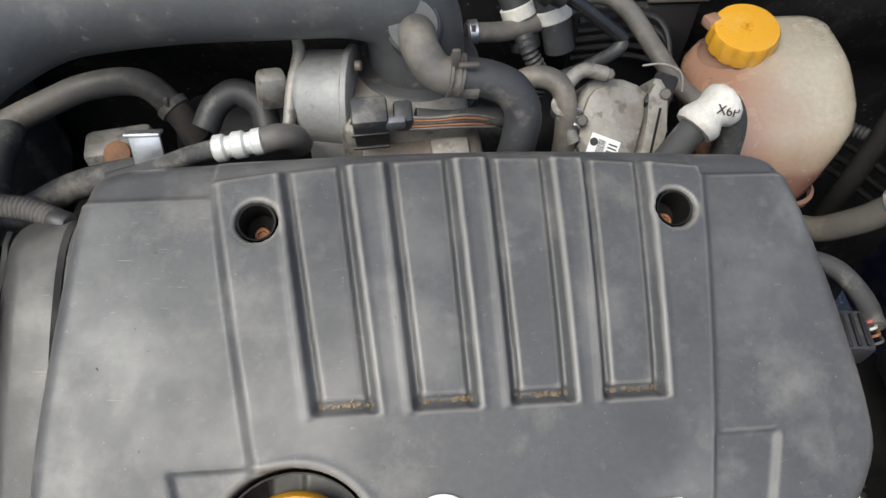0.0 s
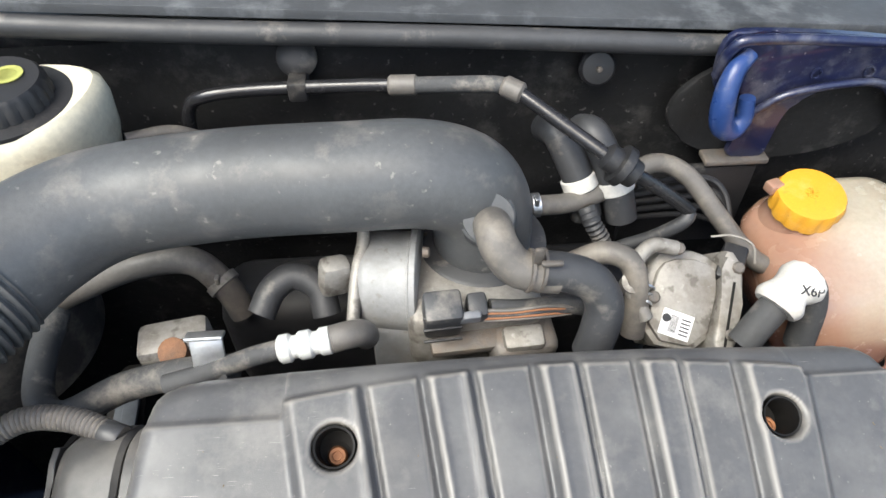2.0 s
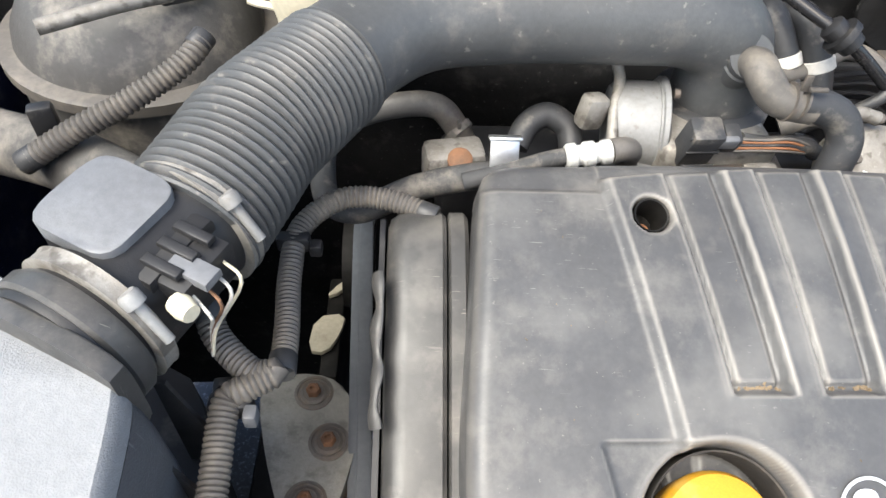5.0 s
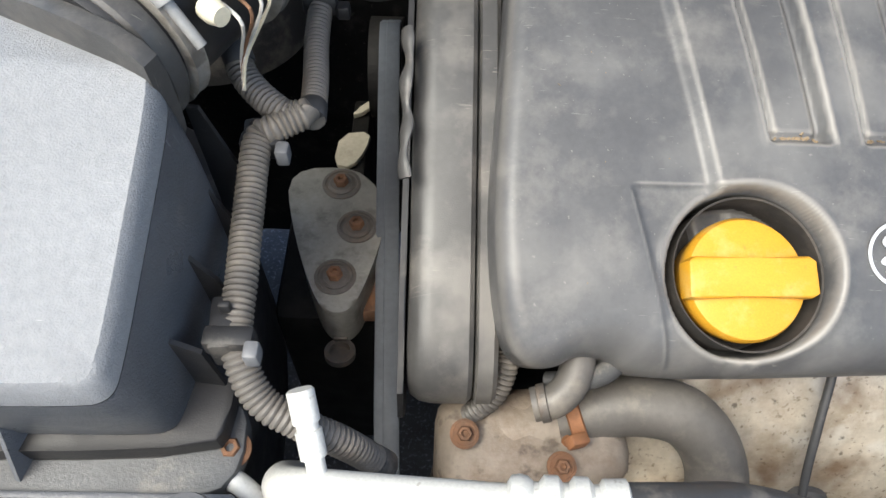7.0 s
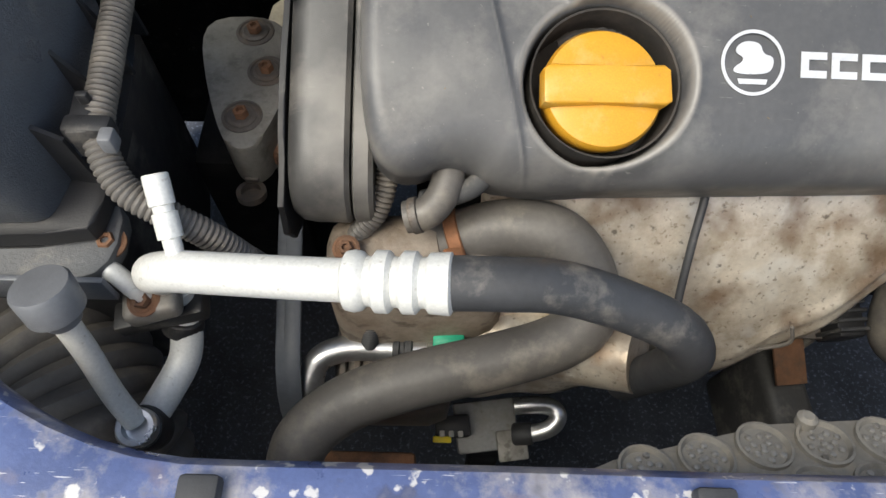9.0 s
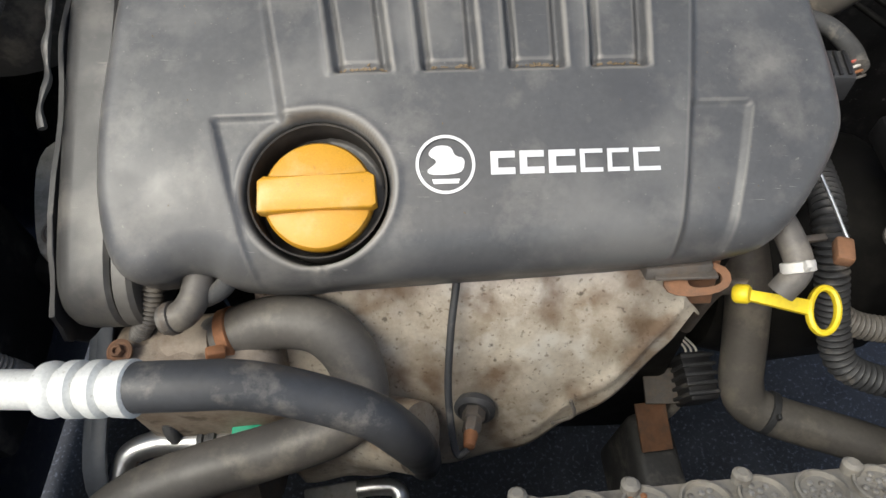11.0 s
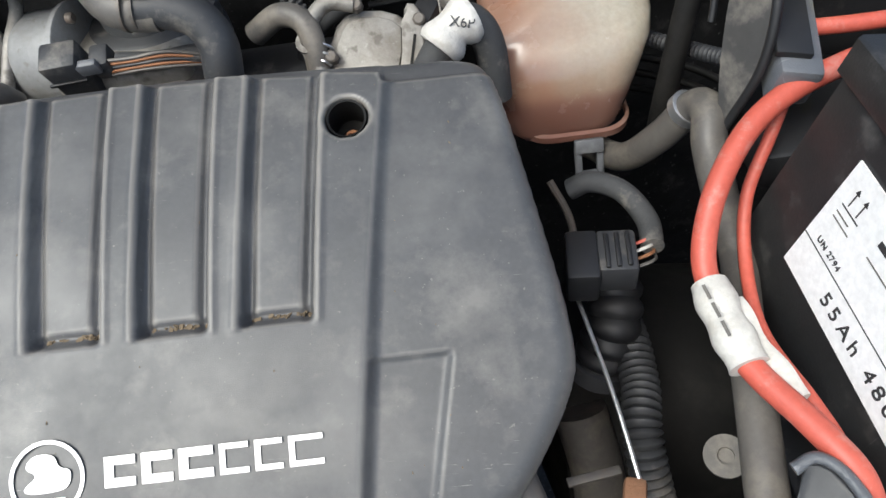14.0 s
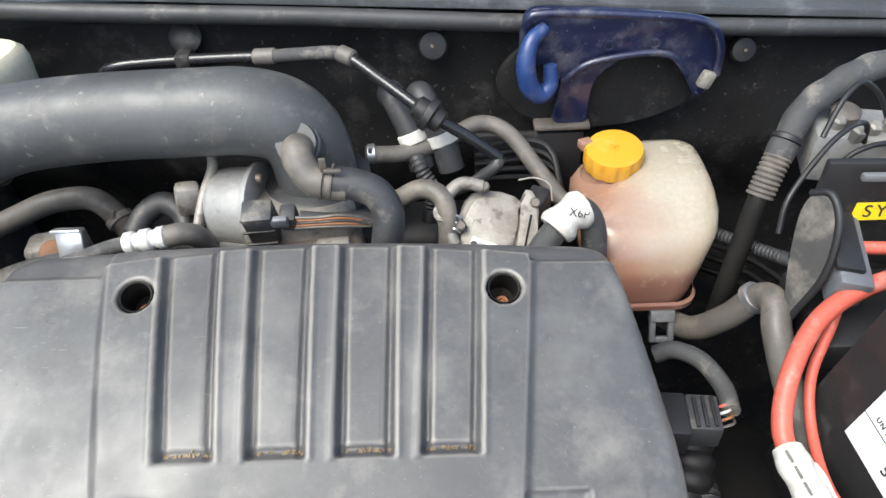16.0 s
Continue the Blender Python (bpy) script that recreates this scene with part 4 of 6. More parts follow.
def intake_duct():
    ob = thing("intake_duct", "large black rubber intake duct with corrugated bellows", "intake duct", (-.15, .23, .9))
    path = [(-.345, .155, .947), (-.318, .19, .951), (-.275, .218, .955), (-.2, .229, .957), (-.12, .231, .957), (-.07, .233, .955), (-.039, .235, .943), (-.025, .238, .918), (-.022, .24, .88), (-.022, .24, .865)]
    pts = smooth_path(path, 10)
    part("pipe", tube(path, lambda s: .0378 + .0045 * max(0, 1 - s * 4), 40, 10), M_DUCT, ob)
    a, b = AX0 + ADIR * .09, Vector((-.345, .155, .947))
    mid = (a + b) / 2 + Vector((-.004, .004, .004))
    part("bellows", tube([a, a.lerp(mid, .5), mid, mid.lerp(b, .55), b + Vector((.006, .008, .001))], .0425, 40, 10, rib=.0042, pitch=.0062), M_DUCT, ob, "corrugated black rubber bellows")
    part("collar", lathe([(.047, -.01), (.05, -.008), (.05, .008), (.047, .01)], (-.022, .24, .872), (0, 0, 1), 40), M_RUBBER, ob)
    return ob


intake_duct()


def breather_hose():
    ob = thing("breather_hose", "grey-black elbowed breather hose with spring clamp", "hose", (0, .17, .92))
    part("spigot", lathe([(.025, -.02), (.0235, -.008), (.0205, .0), (.0195, .006), (.0178, .007), (.0172, .014)], (-.024, .208, .936), (0, -.6, .45), 32), M_DUCT, ob)
    part("elbow", tube([(-.022, .203, .935), (-.0215, .188, .942), (-.019, .177, .938), (-.010, .1685, .928), (.003, .165, .924), (.02, .164, .922)], .0132, 24), M_GREYHOSE, ob)
    part("hose", tube([(.008, .165, .926), (.028, .164, .922), (.044, .161, .914), (.052, .154, .899), (.05, .147, .88), (.046, .143, .86)], .0134, 24), M_RUBBER, ob)
    for dx in (-.0045, .0035):
        part("clamp_band", lathe([(.014, -.0012), (.015, -.001), (.015, .001), (.014, .0012)], (.0045 + dx, .165, .926), (1, -.05, -.18), 32), M_DIRTYSTEEL, ob)
    part("clamp_ear", box((.004, .160, .945), (.006, .003, .014), bevel=.001), M_DIRTYSTEEL, ob)
    part("clamp_ear", box((.012, .155, .943), (.014, .004, .003), bevel=.001), M_DIRTYSTEEL, ob)
    return ob


breather_hose()


def throttle_body():
    ob = thing("throttle_body", "dirty cast aluminium throttle body with wiring plug", "throttle body", (-.05, .2, .85))
    part("casting", box((-.035, .21, .845), (.10, .09, .07), (0, 0, 4), bevel=.01, segs=3), M_CAST, ob)
    part("ring", lathe([(.052, 0), (.052, .012), (.047, .013), (.047, .02), (.044, .021), (.044, .03)], (-.022, .24, .845), n=44), M_RUBBER, ob)
    part("motor_can", lathe([(.02, -.005), (.034, -.004), (.038, .0), (.0395, .004), (.0395, .034), (.0412, .0345), (.0412, .0385), (.036, .041)], (-.112, .217, .862), (1, -.12, .05), 40), M_DRUM, ob, "bright dusty motor drum")
    part("drum_foot", box((-.092, .186, .83), (.036, .03, .05), (-10, 0, 0), bevel=.006), M_DRUM, ob)
    for a in range(5):
        an = a * 1.25 + .4
        part("screw", lathe([(.004, 0), (.004, .004), (.003, .005)], (-.069, .212 + .0375 * math.cos(an), .864 + .0375 * math.sin(an)), (1, -.12, .05), 12), M_DIRTYSTEEL, ob)
    plug = part("plug", box((-.058, .162, .888), (.026, .022, .042), (20, 0, 4), bevel=.003), M_RUBBER, ob, "grey-brown wiring plug")
    part("plug_head", box((-.034, .163, .892), (.014, .018, .018), (20, 0, 4), bevel=.003), M_RUBBER, plug)
    for k in range(3):
        part("plug_rib", box((-.058, .150, .874 + .013 * k), (.027, .002, .003), (20, 0, 4), bevel=.0008), M_BLACK, plug)
    part("plug_latch", box((-.040, .152, .896), (.016, .006, .012), (20, 0, 4), bevel=.002), M_SERIAL, plug)
    for k, mt in enumerate((M_GREYHOSE, M_ORANGE, M_RUBBER, M_ORANGE, M_GREYHOSE)):
        part("wire", tube([(-.030, .157, .884 + .003 * k), (-.01, .156, .886 + .0025 * k), (.012, .158, .884 + .003 * k), (.034, .164, .878 + .002 * k)], .0013, 6), mt, ob)
    part("drum_lip", lathe([(.0425, 0), (.0438, .001), (.0438, .005), (.0425, .006)], (-.0765, .2125, .864), (1, -.12, .05), 40), M_DRUM, ob)
    part("ledge", box((-.03, .162, .856), (.075, .02, .012), (15, 0, 4), bevel=.004), M_DIRTYSTEEL, ob)
    part("pad", box((.0, .158, .857), (.03, .018, .02), (15, 0, 4), bevel=.004), M_CAST, ob)
    part("harness", tube([(-.025, .163, .890), (0, .165, .885), (.03, .168, .884), (.05, .175, .87)], .007, 12), M_LOOM, ob)
    part("lower_casting", box((-.0, .168, .848), (.05, .04, .03), (12, 0, 8), bevel=.008, segs=3), M_DIRTYSTEEL, ob)
    return ob


throttle_body()


def egr_valve():
    ob = thing("egr_valve", "dirty cast aluminium valve body with a printed label", "valve", (.14, .21, .78))
    m = frame_at((.142, .212, .838), (1, -.22, -.12), (.02, -.62, .78))
    part("body", prism(rounded([(-.032, -.05), (.03, -.05), (.032, .022), (.012, .034), (-.022, .030), (-.034, .012)], 1), -.05, -.004, m, .005), M_CAST, ob)
    part("face_rim", prism(rounded([(-.026, -.045), (.022, -.045), (.026, .016), (.01, .026), (-.018, .022), (-.027, .006)], 1), -.004, .0015, m, .0015), M_CAST, ob)
    part("flange", prism(rounded([(.024, -.052), (.044, -.052), (.044, .012), (.034, .036), (.022, .036), (.027, .016)], 1), -.05, .009, m, .003), M_CAST, ob, "thick pale mounting flange")
    part("flange_groove", prism([(.0335, -.05), (.0355, -.05), (.0355, .012), (.0335, .012)], .009, .0098, m), M_DARK, ob)
    # lever arm with its lug
    part("lever", tube([m @ Vector(q) for q in ((-.03, -.03, .004), (-.045, -.01, .008), (-.047, .012, .01), (-.036, .028, .01), (-.016, .03, .008))], .0062, 14), M_CAST, ob)
    part("lug", lathe([(.0095, -.012), (.0095, .006), (.005, .007), (.004, .003), (.001, .003)], m @ Vector((-.046, -.004, .008)), m.to_3x3() @ Vector((-.2, .1, 1)), 20), M_CAST, ob)
    for x, y in ((.038, -.03), (.036, .024), (-.014, .03), (-.028, -.012)):
        part("bolt", lathe([(.0052, -.004), (.0052, .004), (.0038, .0055), (.001, .0055)], m @ Vector((x, y, .006)), m.to_3x3() @ Vector((0, 0, 1)), 8), M_DIRTYSTEEL, ob)
    part("spring", tube([m @ Vector((-.034 + .006 * math.cos(k * 1.2), -.018 + .0012 * k, .006 + .006 * math.sin(k * 1.2))) for k in range(14)], .0011, 6, 4), M_BRIGHT, ob)
    lm = m @ pose(-.004, -.03, .0018, 0, 0, -8) @ Matrix.Scale(.8, 4)
    lab = part("label", prism([(-.016, -.013), (.016, -.013), (.016, .013), (-.016, .013)], 0, .0006, lm), M_PAPER, ob, "white label with barcode")
    for k in range(7):
        part("bar", prism([(-.007 + .0012 * k, -.009), (-.0064 + .0012 * k, -.009), (-.0064 + .0012 * k, .009), (-.007 + .0012 * k, .009)], .0006, .0009, lm), M_INK, lab, smooth=False)
    for k in range(5):
        part("bar", prism([(.004, -.009 + .0038 * k), (.014, -.009 + .0038 * k), (.014, -.0074 + .0038 * k), (.004, -.0074 + .0038 * k)], .0006, .0009, lm), M_INK, lab, smooth=False)
    part("mark", lathe([(.0035, .0006), (.0035, .0009), (.0018, .0009)], lm @ Vector((-.0115, .004, 0)), lm.to_3x3() @ Vector((0, 0, 1)), 18), M_INK, lab)
    return ob


egr_valve()

# ---- coolant tank and hoses ----
def coolant_tank():
    ob = thing("coolant_tank", "milky coolant tank stained pink by coolant inside", "coolant tank", (.3, .25, .72))
    # lofted body: rounded outlines at rising heights
    def ring(z, x0, x1, y0, y1, r):
        out = []
        for cx, cy, a0 in ((x1 - r, y1 - r, 0), (x0 + r, y1 - r, 90), (x0 + r, y0 + r, 180), (x1 - r, y0 + r, 270)):
            for k in range(7):
                a = radians(a0 + 15 * k)
                out.append((cx + r * math.cos(a), cy + r * math.sin(a), z))
        return out
    rows = [ring(.735, .268, .33, .19, .285, .02), ring(.744, .256, .34, .182, .298, .022), ring(.752, .252, .345, .18, .303, .024), ring(.775, .246, .353, .182, .313, .028),
            ring(.80, .241, .361, .188, .322, .03), ring(.818, .242, .367, .196, .328, .03), ring(.83, .25, .369, .21, .33, .03), ring(.84, .268, .368, .228, .33, .028),
            ring(.849, .285, .365, .242, .327, .024), ring(.856, .298, .36, .252, .322, .02), ring(.859, .31, .352, .262, .314, .015)]
    rows = [[(.369 + (x - .369) * 1.07 - .003, y, z - .006 * max(0.0, (z - .79) / .07)) for x, y, z in row] for row in rows]
    bm = bmesh.new()
    rr = [[bm.verts.new(p) for p in row] for row in rows]
    n = len(rr[0])
    for a, b in zip(rr, rr[1:]):
        for k in range(n):
            bm.faces.new((a[k], a[(k + 1) % n], b[(k + 1) % n], b[k]))
    bm.faces.new(rr[0][::-1])
    bm.faces.new(rr[-1])
    part("body", bm, M_TANK, ob)
    bm = bmesh.new()
    rr = [[bm.verts.new((.303 + (p[0] - .303) * g, .24 + (p[1] - .24) * g, p[2] + dz)) for p in ring(.749, .256, .345, .178, .305, .024)] for g, dz in ((.99, -.004), (1.05, -.003), (1.05, .003), (.99, .004))]
    for a, b in zip(rr, rr[1:]):
        for k in range(n):
            bm.faces.new((a[k], a[(k + 1) % n], b[(k + 1) % n], b[k]))
    part("weld_seam", bm, M_TANK, ob)
    neck_axis = Vector((-.05, -.16, 1))
    part("neck", lathe([(.04, -.03), (.034, -.012), (.028, .0), (.026, .006), (.026, .02)], (.270, .292, .834), neck_axis, 36), M_TANK, ob)
    cap = part("cap", lathe([(.024, .0), (.030, .001, 1), (.030, .017, 1), (.028, .0205), (.02, .0215), (.004, .0215)], (.2705, .291, .845), neck_axis, 108, wave=(12, .0016)), M_YELLOW, ob, "ribbed yellow screw cap")
    bm = bmesh.new()
    q = Vector((0, 0, 1)).rotation_difference(neck_axis.normalized())
    for k in range(5):
        box((0, 0, 0), (.012, .0014, .001), (0, 0, 30 * k), bevel=0, bm=bm)
    bmesh.ops.transform(bm, matrix=Matrix.Translation(Vector((.2705, .291, .845)) + q @ Vector((0, 0, .0218))) @ q.to_matrix().to_4x4(), verts=bm.verts)
    part("cap_symbol", bm, M_YELLOW, cap)
    part("outlet", lathe([(.010, -.01), (.0085, .0), (.0085, .016), (.0075, .018)], (.256, .272, .818), (-.6, -.5, .15), 20), M_TANK, ob)
    bm = bmesh.new()
    box((.312, .168, .735), (.024, .006, .012), (-30, 0, 0), .0015, bm)
    box((.303, .164, .722), (.006, .006, .026), (-30, 0, 0), .0015, bm)
    box((.321, .164, .722), (.006, .006, .026), (-30, 0, 0), .0015, bm)
    box((.312, .159, .711), (.024, .006, .006), (-30, 0, 0), .0015, bm)
    bmesh.ops.translate(bm, vec=(-.004, 0, .01), verts=bm.verts)
    part("mounting_tab", bm, M_SERIAL, ob, "grey plastic tab")
    part("spigot", box((.243, .302, .862), (.014, .012, .010), (0, 0, 20), bevel=.002), M_TANK, ob)
    return ob


coolant_tank()


def simple_hose(name, label, pts, r, material, category="hose", rib=0.0, pitch=.006, ends=(), n=18):
    ob = thing(name, label, category, pts[0])
    part("sleeve" if rib else "hose", tube(pts, r, n, rib=rib, pitch=pitch), material, ob)
    if rib:
        for a, b in ((pts[0], pts[1]), (pts[-1], pts[-2])):
            part("tape_cuff", lathe([(r * 1.06, 0), (r * 1.13, .001), (r * 1.13, .013), (r * 1.06, .014)], a, Vector(b) - Vector(a), 18), M_RUBBER, ob)
    for at, axis, rr, mt in ends:
        part("clamp", lathe([(rr, -.004), (rr + .0012, -.0035), (rr + .0012, .0035), (rr, .004)], at, axis, 24), mt, ob)
        part("clamp_ear", box(Vector(at) + Vector((0, -rr * .6, rr)), (.004, .006, .008), bevel=.001), mt, ob)
    return ob


simple_hose("coolant_vent_hose", "dusty grey rubber coolant hose bent down to the tank", [(.02, .278, .876), (.06, .285, .872), (.1, .3, .876), (.135, .318, .882), (.165, .312, .872), (.195, .285, .842), (.218, .262, .82), (.235, .255, .812), (.25, .266, .816)], .0085, M_GREYHOSE, ends=[((.248, .264, .816), (.6, .5, 0), .009, M_BRIGHT), ((.026, .279, .876), (1, .1, 0), .009, M_BRIGHT)])
simple_hose("tank_return_hose", "thick dusty hose leaving the bottom of the tank", [(.315, .2, .715), (.335, .16, .735), (.355, .138, .775), (.371, .128, .81), (.376, .112, .82), (.373, .09, .808), (.378, .06, .78), (.383, .03, .76), (.372, -.02, .758), (.36, -.08, .757), (.347, -.15, .752), (.338, -.23, .74), (.335, -.3, .72)], .012, M_GREYHOSE, ends=[((.369, .131, .806), (.4, -.3, .9), .013, M_BRIGHT)])
simple_hose("vacuum_pipe_tail", "shiny black plastic pipe tail", [(.152, .263, .876), (.146, .258, .868), (.125, .262, .848), (.104, .268, .832), (.09, .27, .82)], .0058, M_RUBBER)


def vacuum_pipe():
    ob = thing("vacuum_pipe", "shiny black vacuum pipe clipped along the bulkhead", "pipe", (-.1, .36, .95))
    shiny = mat("shiny_black_plastic", (0.02, 0.02, 0.022), 0.22, dust=DUST, dust_amt=0.08, dust_scale=50)
    part("left_run", tube([(-.268, .368, .85), (-.266, .367, .9), (-.258, .364, .93), (-.24, .361, .941), (-.2, .362, .944), (-.12, .356, .948), (-.074, .35, .95)], .0058, 14), shiny, ob)
    part("braided_run", tube([(-.074, .35, .95), (-.04, .341, .955), (-.005, .331, .96), (.008, .325, .958)], .0068, 14), M_LOOM, ob)
    part("right_run", tube([(.004, .326, .96), (.016, .318, .957), (.05, .292, .942), (.086, .2665, .9255), (.12, .264, .902), (.152, .263, .876)], .0058, 14), shiny, ob)
    part("sleeve_joint", lathe([(.0068, -.012), (.0085, -.01), (.0085, .01), (.0068, .012)], (-.078, .3505, .95), (1, -.12, .05), 20), M_GREYHOSE, ob)
    part("sleeve_joint", lathe([(.0065, -.009), (.0085, -.007), (.0085, .007), (.0065, .009)], (.008, .3235, .9595), (.85, -.5, -.2), 20), M_GREYHOSE, ob)
    part("check_valve", lathe([(.007, -.016), (.011, -.013), (.011, -.004), (.0165, -.003), (.0165, .004), (.012, .006), (.011, .014), (.007, .016)], (.086, .2665, .9255), (.75, -.3, -.45), 24), M_BLACK, ob, "black check valve disc")
    part("clip", box((-.165, .366, .944), (.016, .026, .018), bevel=.003), M_BLACK, ob)
    part("clip_button", lathe([(.017, -.003), (.017, 0), (.012, .004), (.005, .005)], (-.165, .380, .962), (0, -.8, .5), 24), M_BLACK, ob)
    return ob


vacuum_pipe()


def grommet(x, z, r, y=.378):
    ob = thing("bulkhead_grommet", "round black rubber grommet on the bulkhead", "grommet", (x, y, z), "grommets on the bulkhead")
    part("disc", lathe([(r, -.004), (r, 0), (r * .85, .003), (r * .3, .0045), (r * .12, .0045)], (x, y, z), (0, -1, .35), 28), M_BLACK, ob)
    part("stud", lathe([(r * .16, .003), (r * .16, .008), (r * .08, .009)], (x, y, z), (0, -1, .35), 12), M_DIRTYSTEEL, ob)


grommet(.09, .941, .016)
grommet(.414, .921, .014)
grommet(-.42, .958, .017)


def latch_bracket():
    """Blue painted pressed bracket standing before the bulkhead, with an oval plate behind."""
    ob = thing("blue_bracket", "blue painted pressed steel bracket above the coolant tank", "bracket", (.28, .34, .85))
    out = [(.178, .985), (.20, .99), (.35, .975), (.372, .95), (.378, .915), (.374, .892), (.362, .884), (.352, .9), (.342, .922), (.318, .934), (.285, .934), (.262, .926), (.252, .905), (.25, .872), (.25, .858), (.212, .86), (.216, .88), (.222, .91), (.216, .926), (.2, .934), (.186, .93), (.178, .95)]
    m = Matrix(((1, 0, 0, 0), (0, 0, -1, .352), (0, 1, 0, 0), (0, 0, 0, 1))) @ pose(0, 0, 0)
    part("pressing", prism(rounded(out, 2), 0, .006, m, .0025), M_BLUE, ob)
    part("upper_flange", tube([(.18, .345, .95), (.182, .338, .978), (.2, .336, .987), (.28, .336, .982), (.35, .337, .972), (.372, .34, .948), (.377, .344, .912)], .0045, 10), M_BLUE, ob)
    part("lower_bead", tube([(.222, .344, .912), (.246, .34, .932), (.29, .34, .94), (.325, .342, .937), (.347, .345, .915)], .0035, 10), M_BLUE, ob)
    part("hook", tube([(.20, .34, .972), (.186, .33, .962), (.181, .322, .942), (.186, .322, .918), (.198, .326, .908), (.207, .33, .917), (.206, .332, .936)], lambda s: .0065 + .0035 * math.sin(3.1 * s), 14), mat("bright_blue_paint", (0.022, 0.055, 0.19), 0.35, dust=(0.18, 0.18, 0.2), dust_amt=0.25, dust_scale=60), ob, "curled bright blue hook")
    part("catch", box((.366, .338, .91), (.014, .010, .018), (0, 20, 0), bevel=.003), M_CAST, ob, "pale worn catch")
    part("foot", box((.225, .35, .858), (.06, .02, .006), bevel=.002), M_DIRTYSTEEL, ob)
    for x in (.265, .31):
        part("hole_rim", lathe([(.005, 0), (.005, .002), (.0035, .002), (.0035, 0)], (x, .345, .948), (0, -1, .2), 16), M_BLUE, ob)
    part("oval_plate", prism([(.265 + .11 * math.cos(a * math.pi / 20), .905 + .058 * math.sin(a * math.pi / 20)) for a in range(40)], -.014, -.008, m, .003), M_FIREWALL, ob)
    return ob


latch_bracket()


def brake_reservoir():
    ob = thing("brake_fluid_reservoir", "cream plastic brake fluid reservoir with black printed cap", "reservoir", (-.36, .3, .92))
    def ring(z, g, dx=0):
        base = rounded([(-.41, .262), (-.36, .245), (-.315, .262), (-.298, .31), (-.305, .35), (-.37, .358), (-.41, .335)], 2)
        return [(-.355 + dx + (x + .355) * g, .30 + (y - .30) * g, z) for x, y in base]
    rows = [ring(.89, .78), ring(.905, .86), ring(.92, .88), ring(.94, .96), ring(.968, 1.0), ring(.978, .97), ring(.983, .88), ring(.984, .6)]
    bm = bmesh.new()
    rr = [[bm.verts.new(p) for p in r] for r in rows]
    n = len(rr[0])
    for a, b in zip(rr, rr[1:]):
        for k in range(n):
            bm.faces.new((a[k], a[(k + 1) % n], b[(k + 1) % n], b[k]))
    bm.faces.new(rr[0][::-1])
    bm.faces.new(rr[-1])
    part("body", bm, M_FLUID, ob)
    ax = Vector((.03, -.02, 1))
    cap = part("cap", lathe([(.047, 0), (.047, .003), (.036, .004, 1), (.034, .017, 1), (.031, .02), (.01, .0205)], (-.362, .298, .982), ax, 72, wave=(24, .0015)), M_BLACK, ob, "black ribbed cap with yellow print")
    for k in range(4):
        part("print_bar", box((-.375 + .0, .305 - .006 * k + .004, 1.0032), (.02, .002, .0005), (0, 1, 20), bevel=0), M_PRINT, cap)
    part("print_ring", lathe([(.011, .0208), (.011, .0214), (.007, .0214), (.007, .0208)], (-.353, .304, .982), ax, 28), M_PRINT, cap)
    for y, z in ((.33, .955), (.318, .942), (.295, .94), (.283, .93)):
        part("lug", tube([(-.395, y - .005, z), (-.415, y - .002, z + .002), (-.424, y, z + .004)], .0035, 8), M_FLUID, ob)
    part("outlet_pipe", tube([(-.30, .32, .93), (-.27, .335, .925), (-.25, .345, .91)], .006, 12), M_GREYHOSE, ob)
    part("master_cylinder", lathe([(.026, 0), (.028, .01), (.028, .1), (.02, .12)], (-.36, .40, .875), (0, -1, 0), 28), M_DARK, ob)
    return ob


brake_reservoir()


def strut_tower():
    ob = thing("strut_tower", "dusty domed suspension strut tower with rusty nut", "strut tower", (-.53, .28, .85))
    part("dome", lathe([(.118, -.25), (.115, -.04), (.107, -.005), (.088, .028), (.06, .042), (.03, .045), (.004, .045)], (-.535, .325, .905), (0.05, -.05, 1), 48), M_STRUT, ob)
    hex_bolt("nut", (-.488, .345, .945), (.1, 0, 1), .0065, ob, M_RUST)
    part("seam_rim", lathe([(.12, -.012), (.124, -.01), (.124, 0), (.119, .002)], (-.535, .325, .885), (0.05, -.05, 1), 48), M_GREYHOSE, ob)
    part("pipe_clip", box((-.475, .265, .95), (.03, .012, .02), (0, 0, 30), bevel=.003), M_BLACK, ob)
    part("pipe", tube([(-.56, .2, .95), (-.5, .24, .952), (-.46, .285, .94)], .006, 12), M_CAST, ob)
    return ob


strut_tower()

# ---- looms and small pipes behind the cover ----
simple_hose("braided_loom", "thick braided black wiring loom around the engine end", [(-.2, .135, .875), (-.235, .139, .868), (-.28, .138, .856), (-.325, .128, .84), (-.352, .148, .832), (-.36, .185, .836), (-.36, .22, .84)], .0108, M_LOOM, "wiring loom")
simple_hose("corrugated_loom", "ribbed black conduit bending down beside the engine", [(-.265, .092, .868), (-.30, .106, .872), (-.335, .106, .872), (-.362, .082, .866), (-.366, .045, .858), (-.362, 0, .856), (-.36, -.035, .858)], .0078, M_GREYHOSE, "conduit", rib=.0014, pitch=.0034)
simple_hose("side_conduit", "ribbed grey conduit clipped along the air box", [(-.408, .0, .885), (-.398, -.02, .874), (-.375, -.04, .868), (-.362, -.04, .868), (-.378, -.05, .866), (-.388, -.058, .862), (-.388, -.1, .852), (-.386, -.14, .846), (-.384, -.175, .838), (-.372, -.198, .824), (-.352, -.207, .812), (-.33, -.21, .79), (-.31, -.21, .75)], .0082, M_GREYHOSE, "conduit", rib=.0014, pitch=.0034)
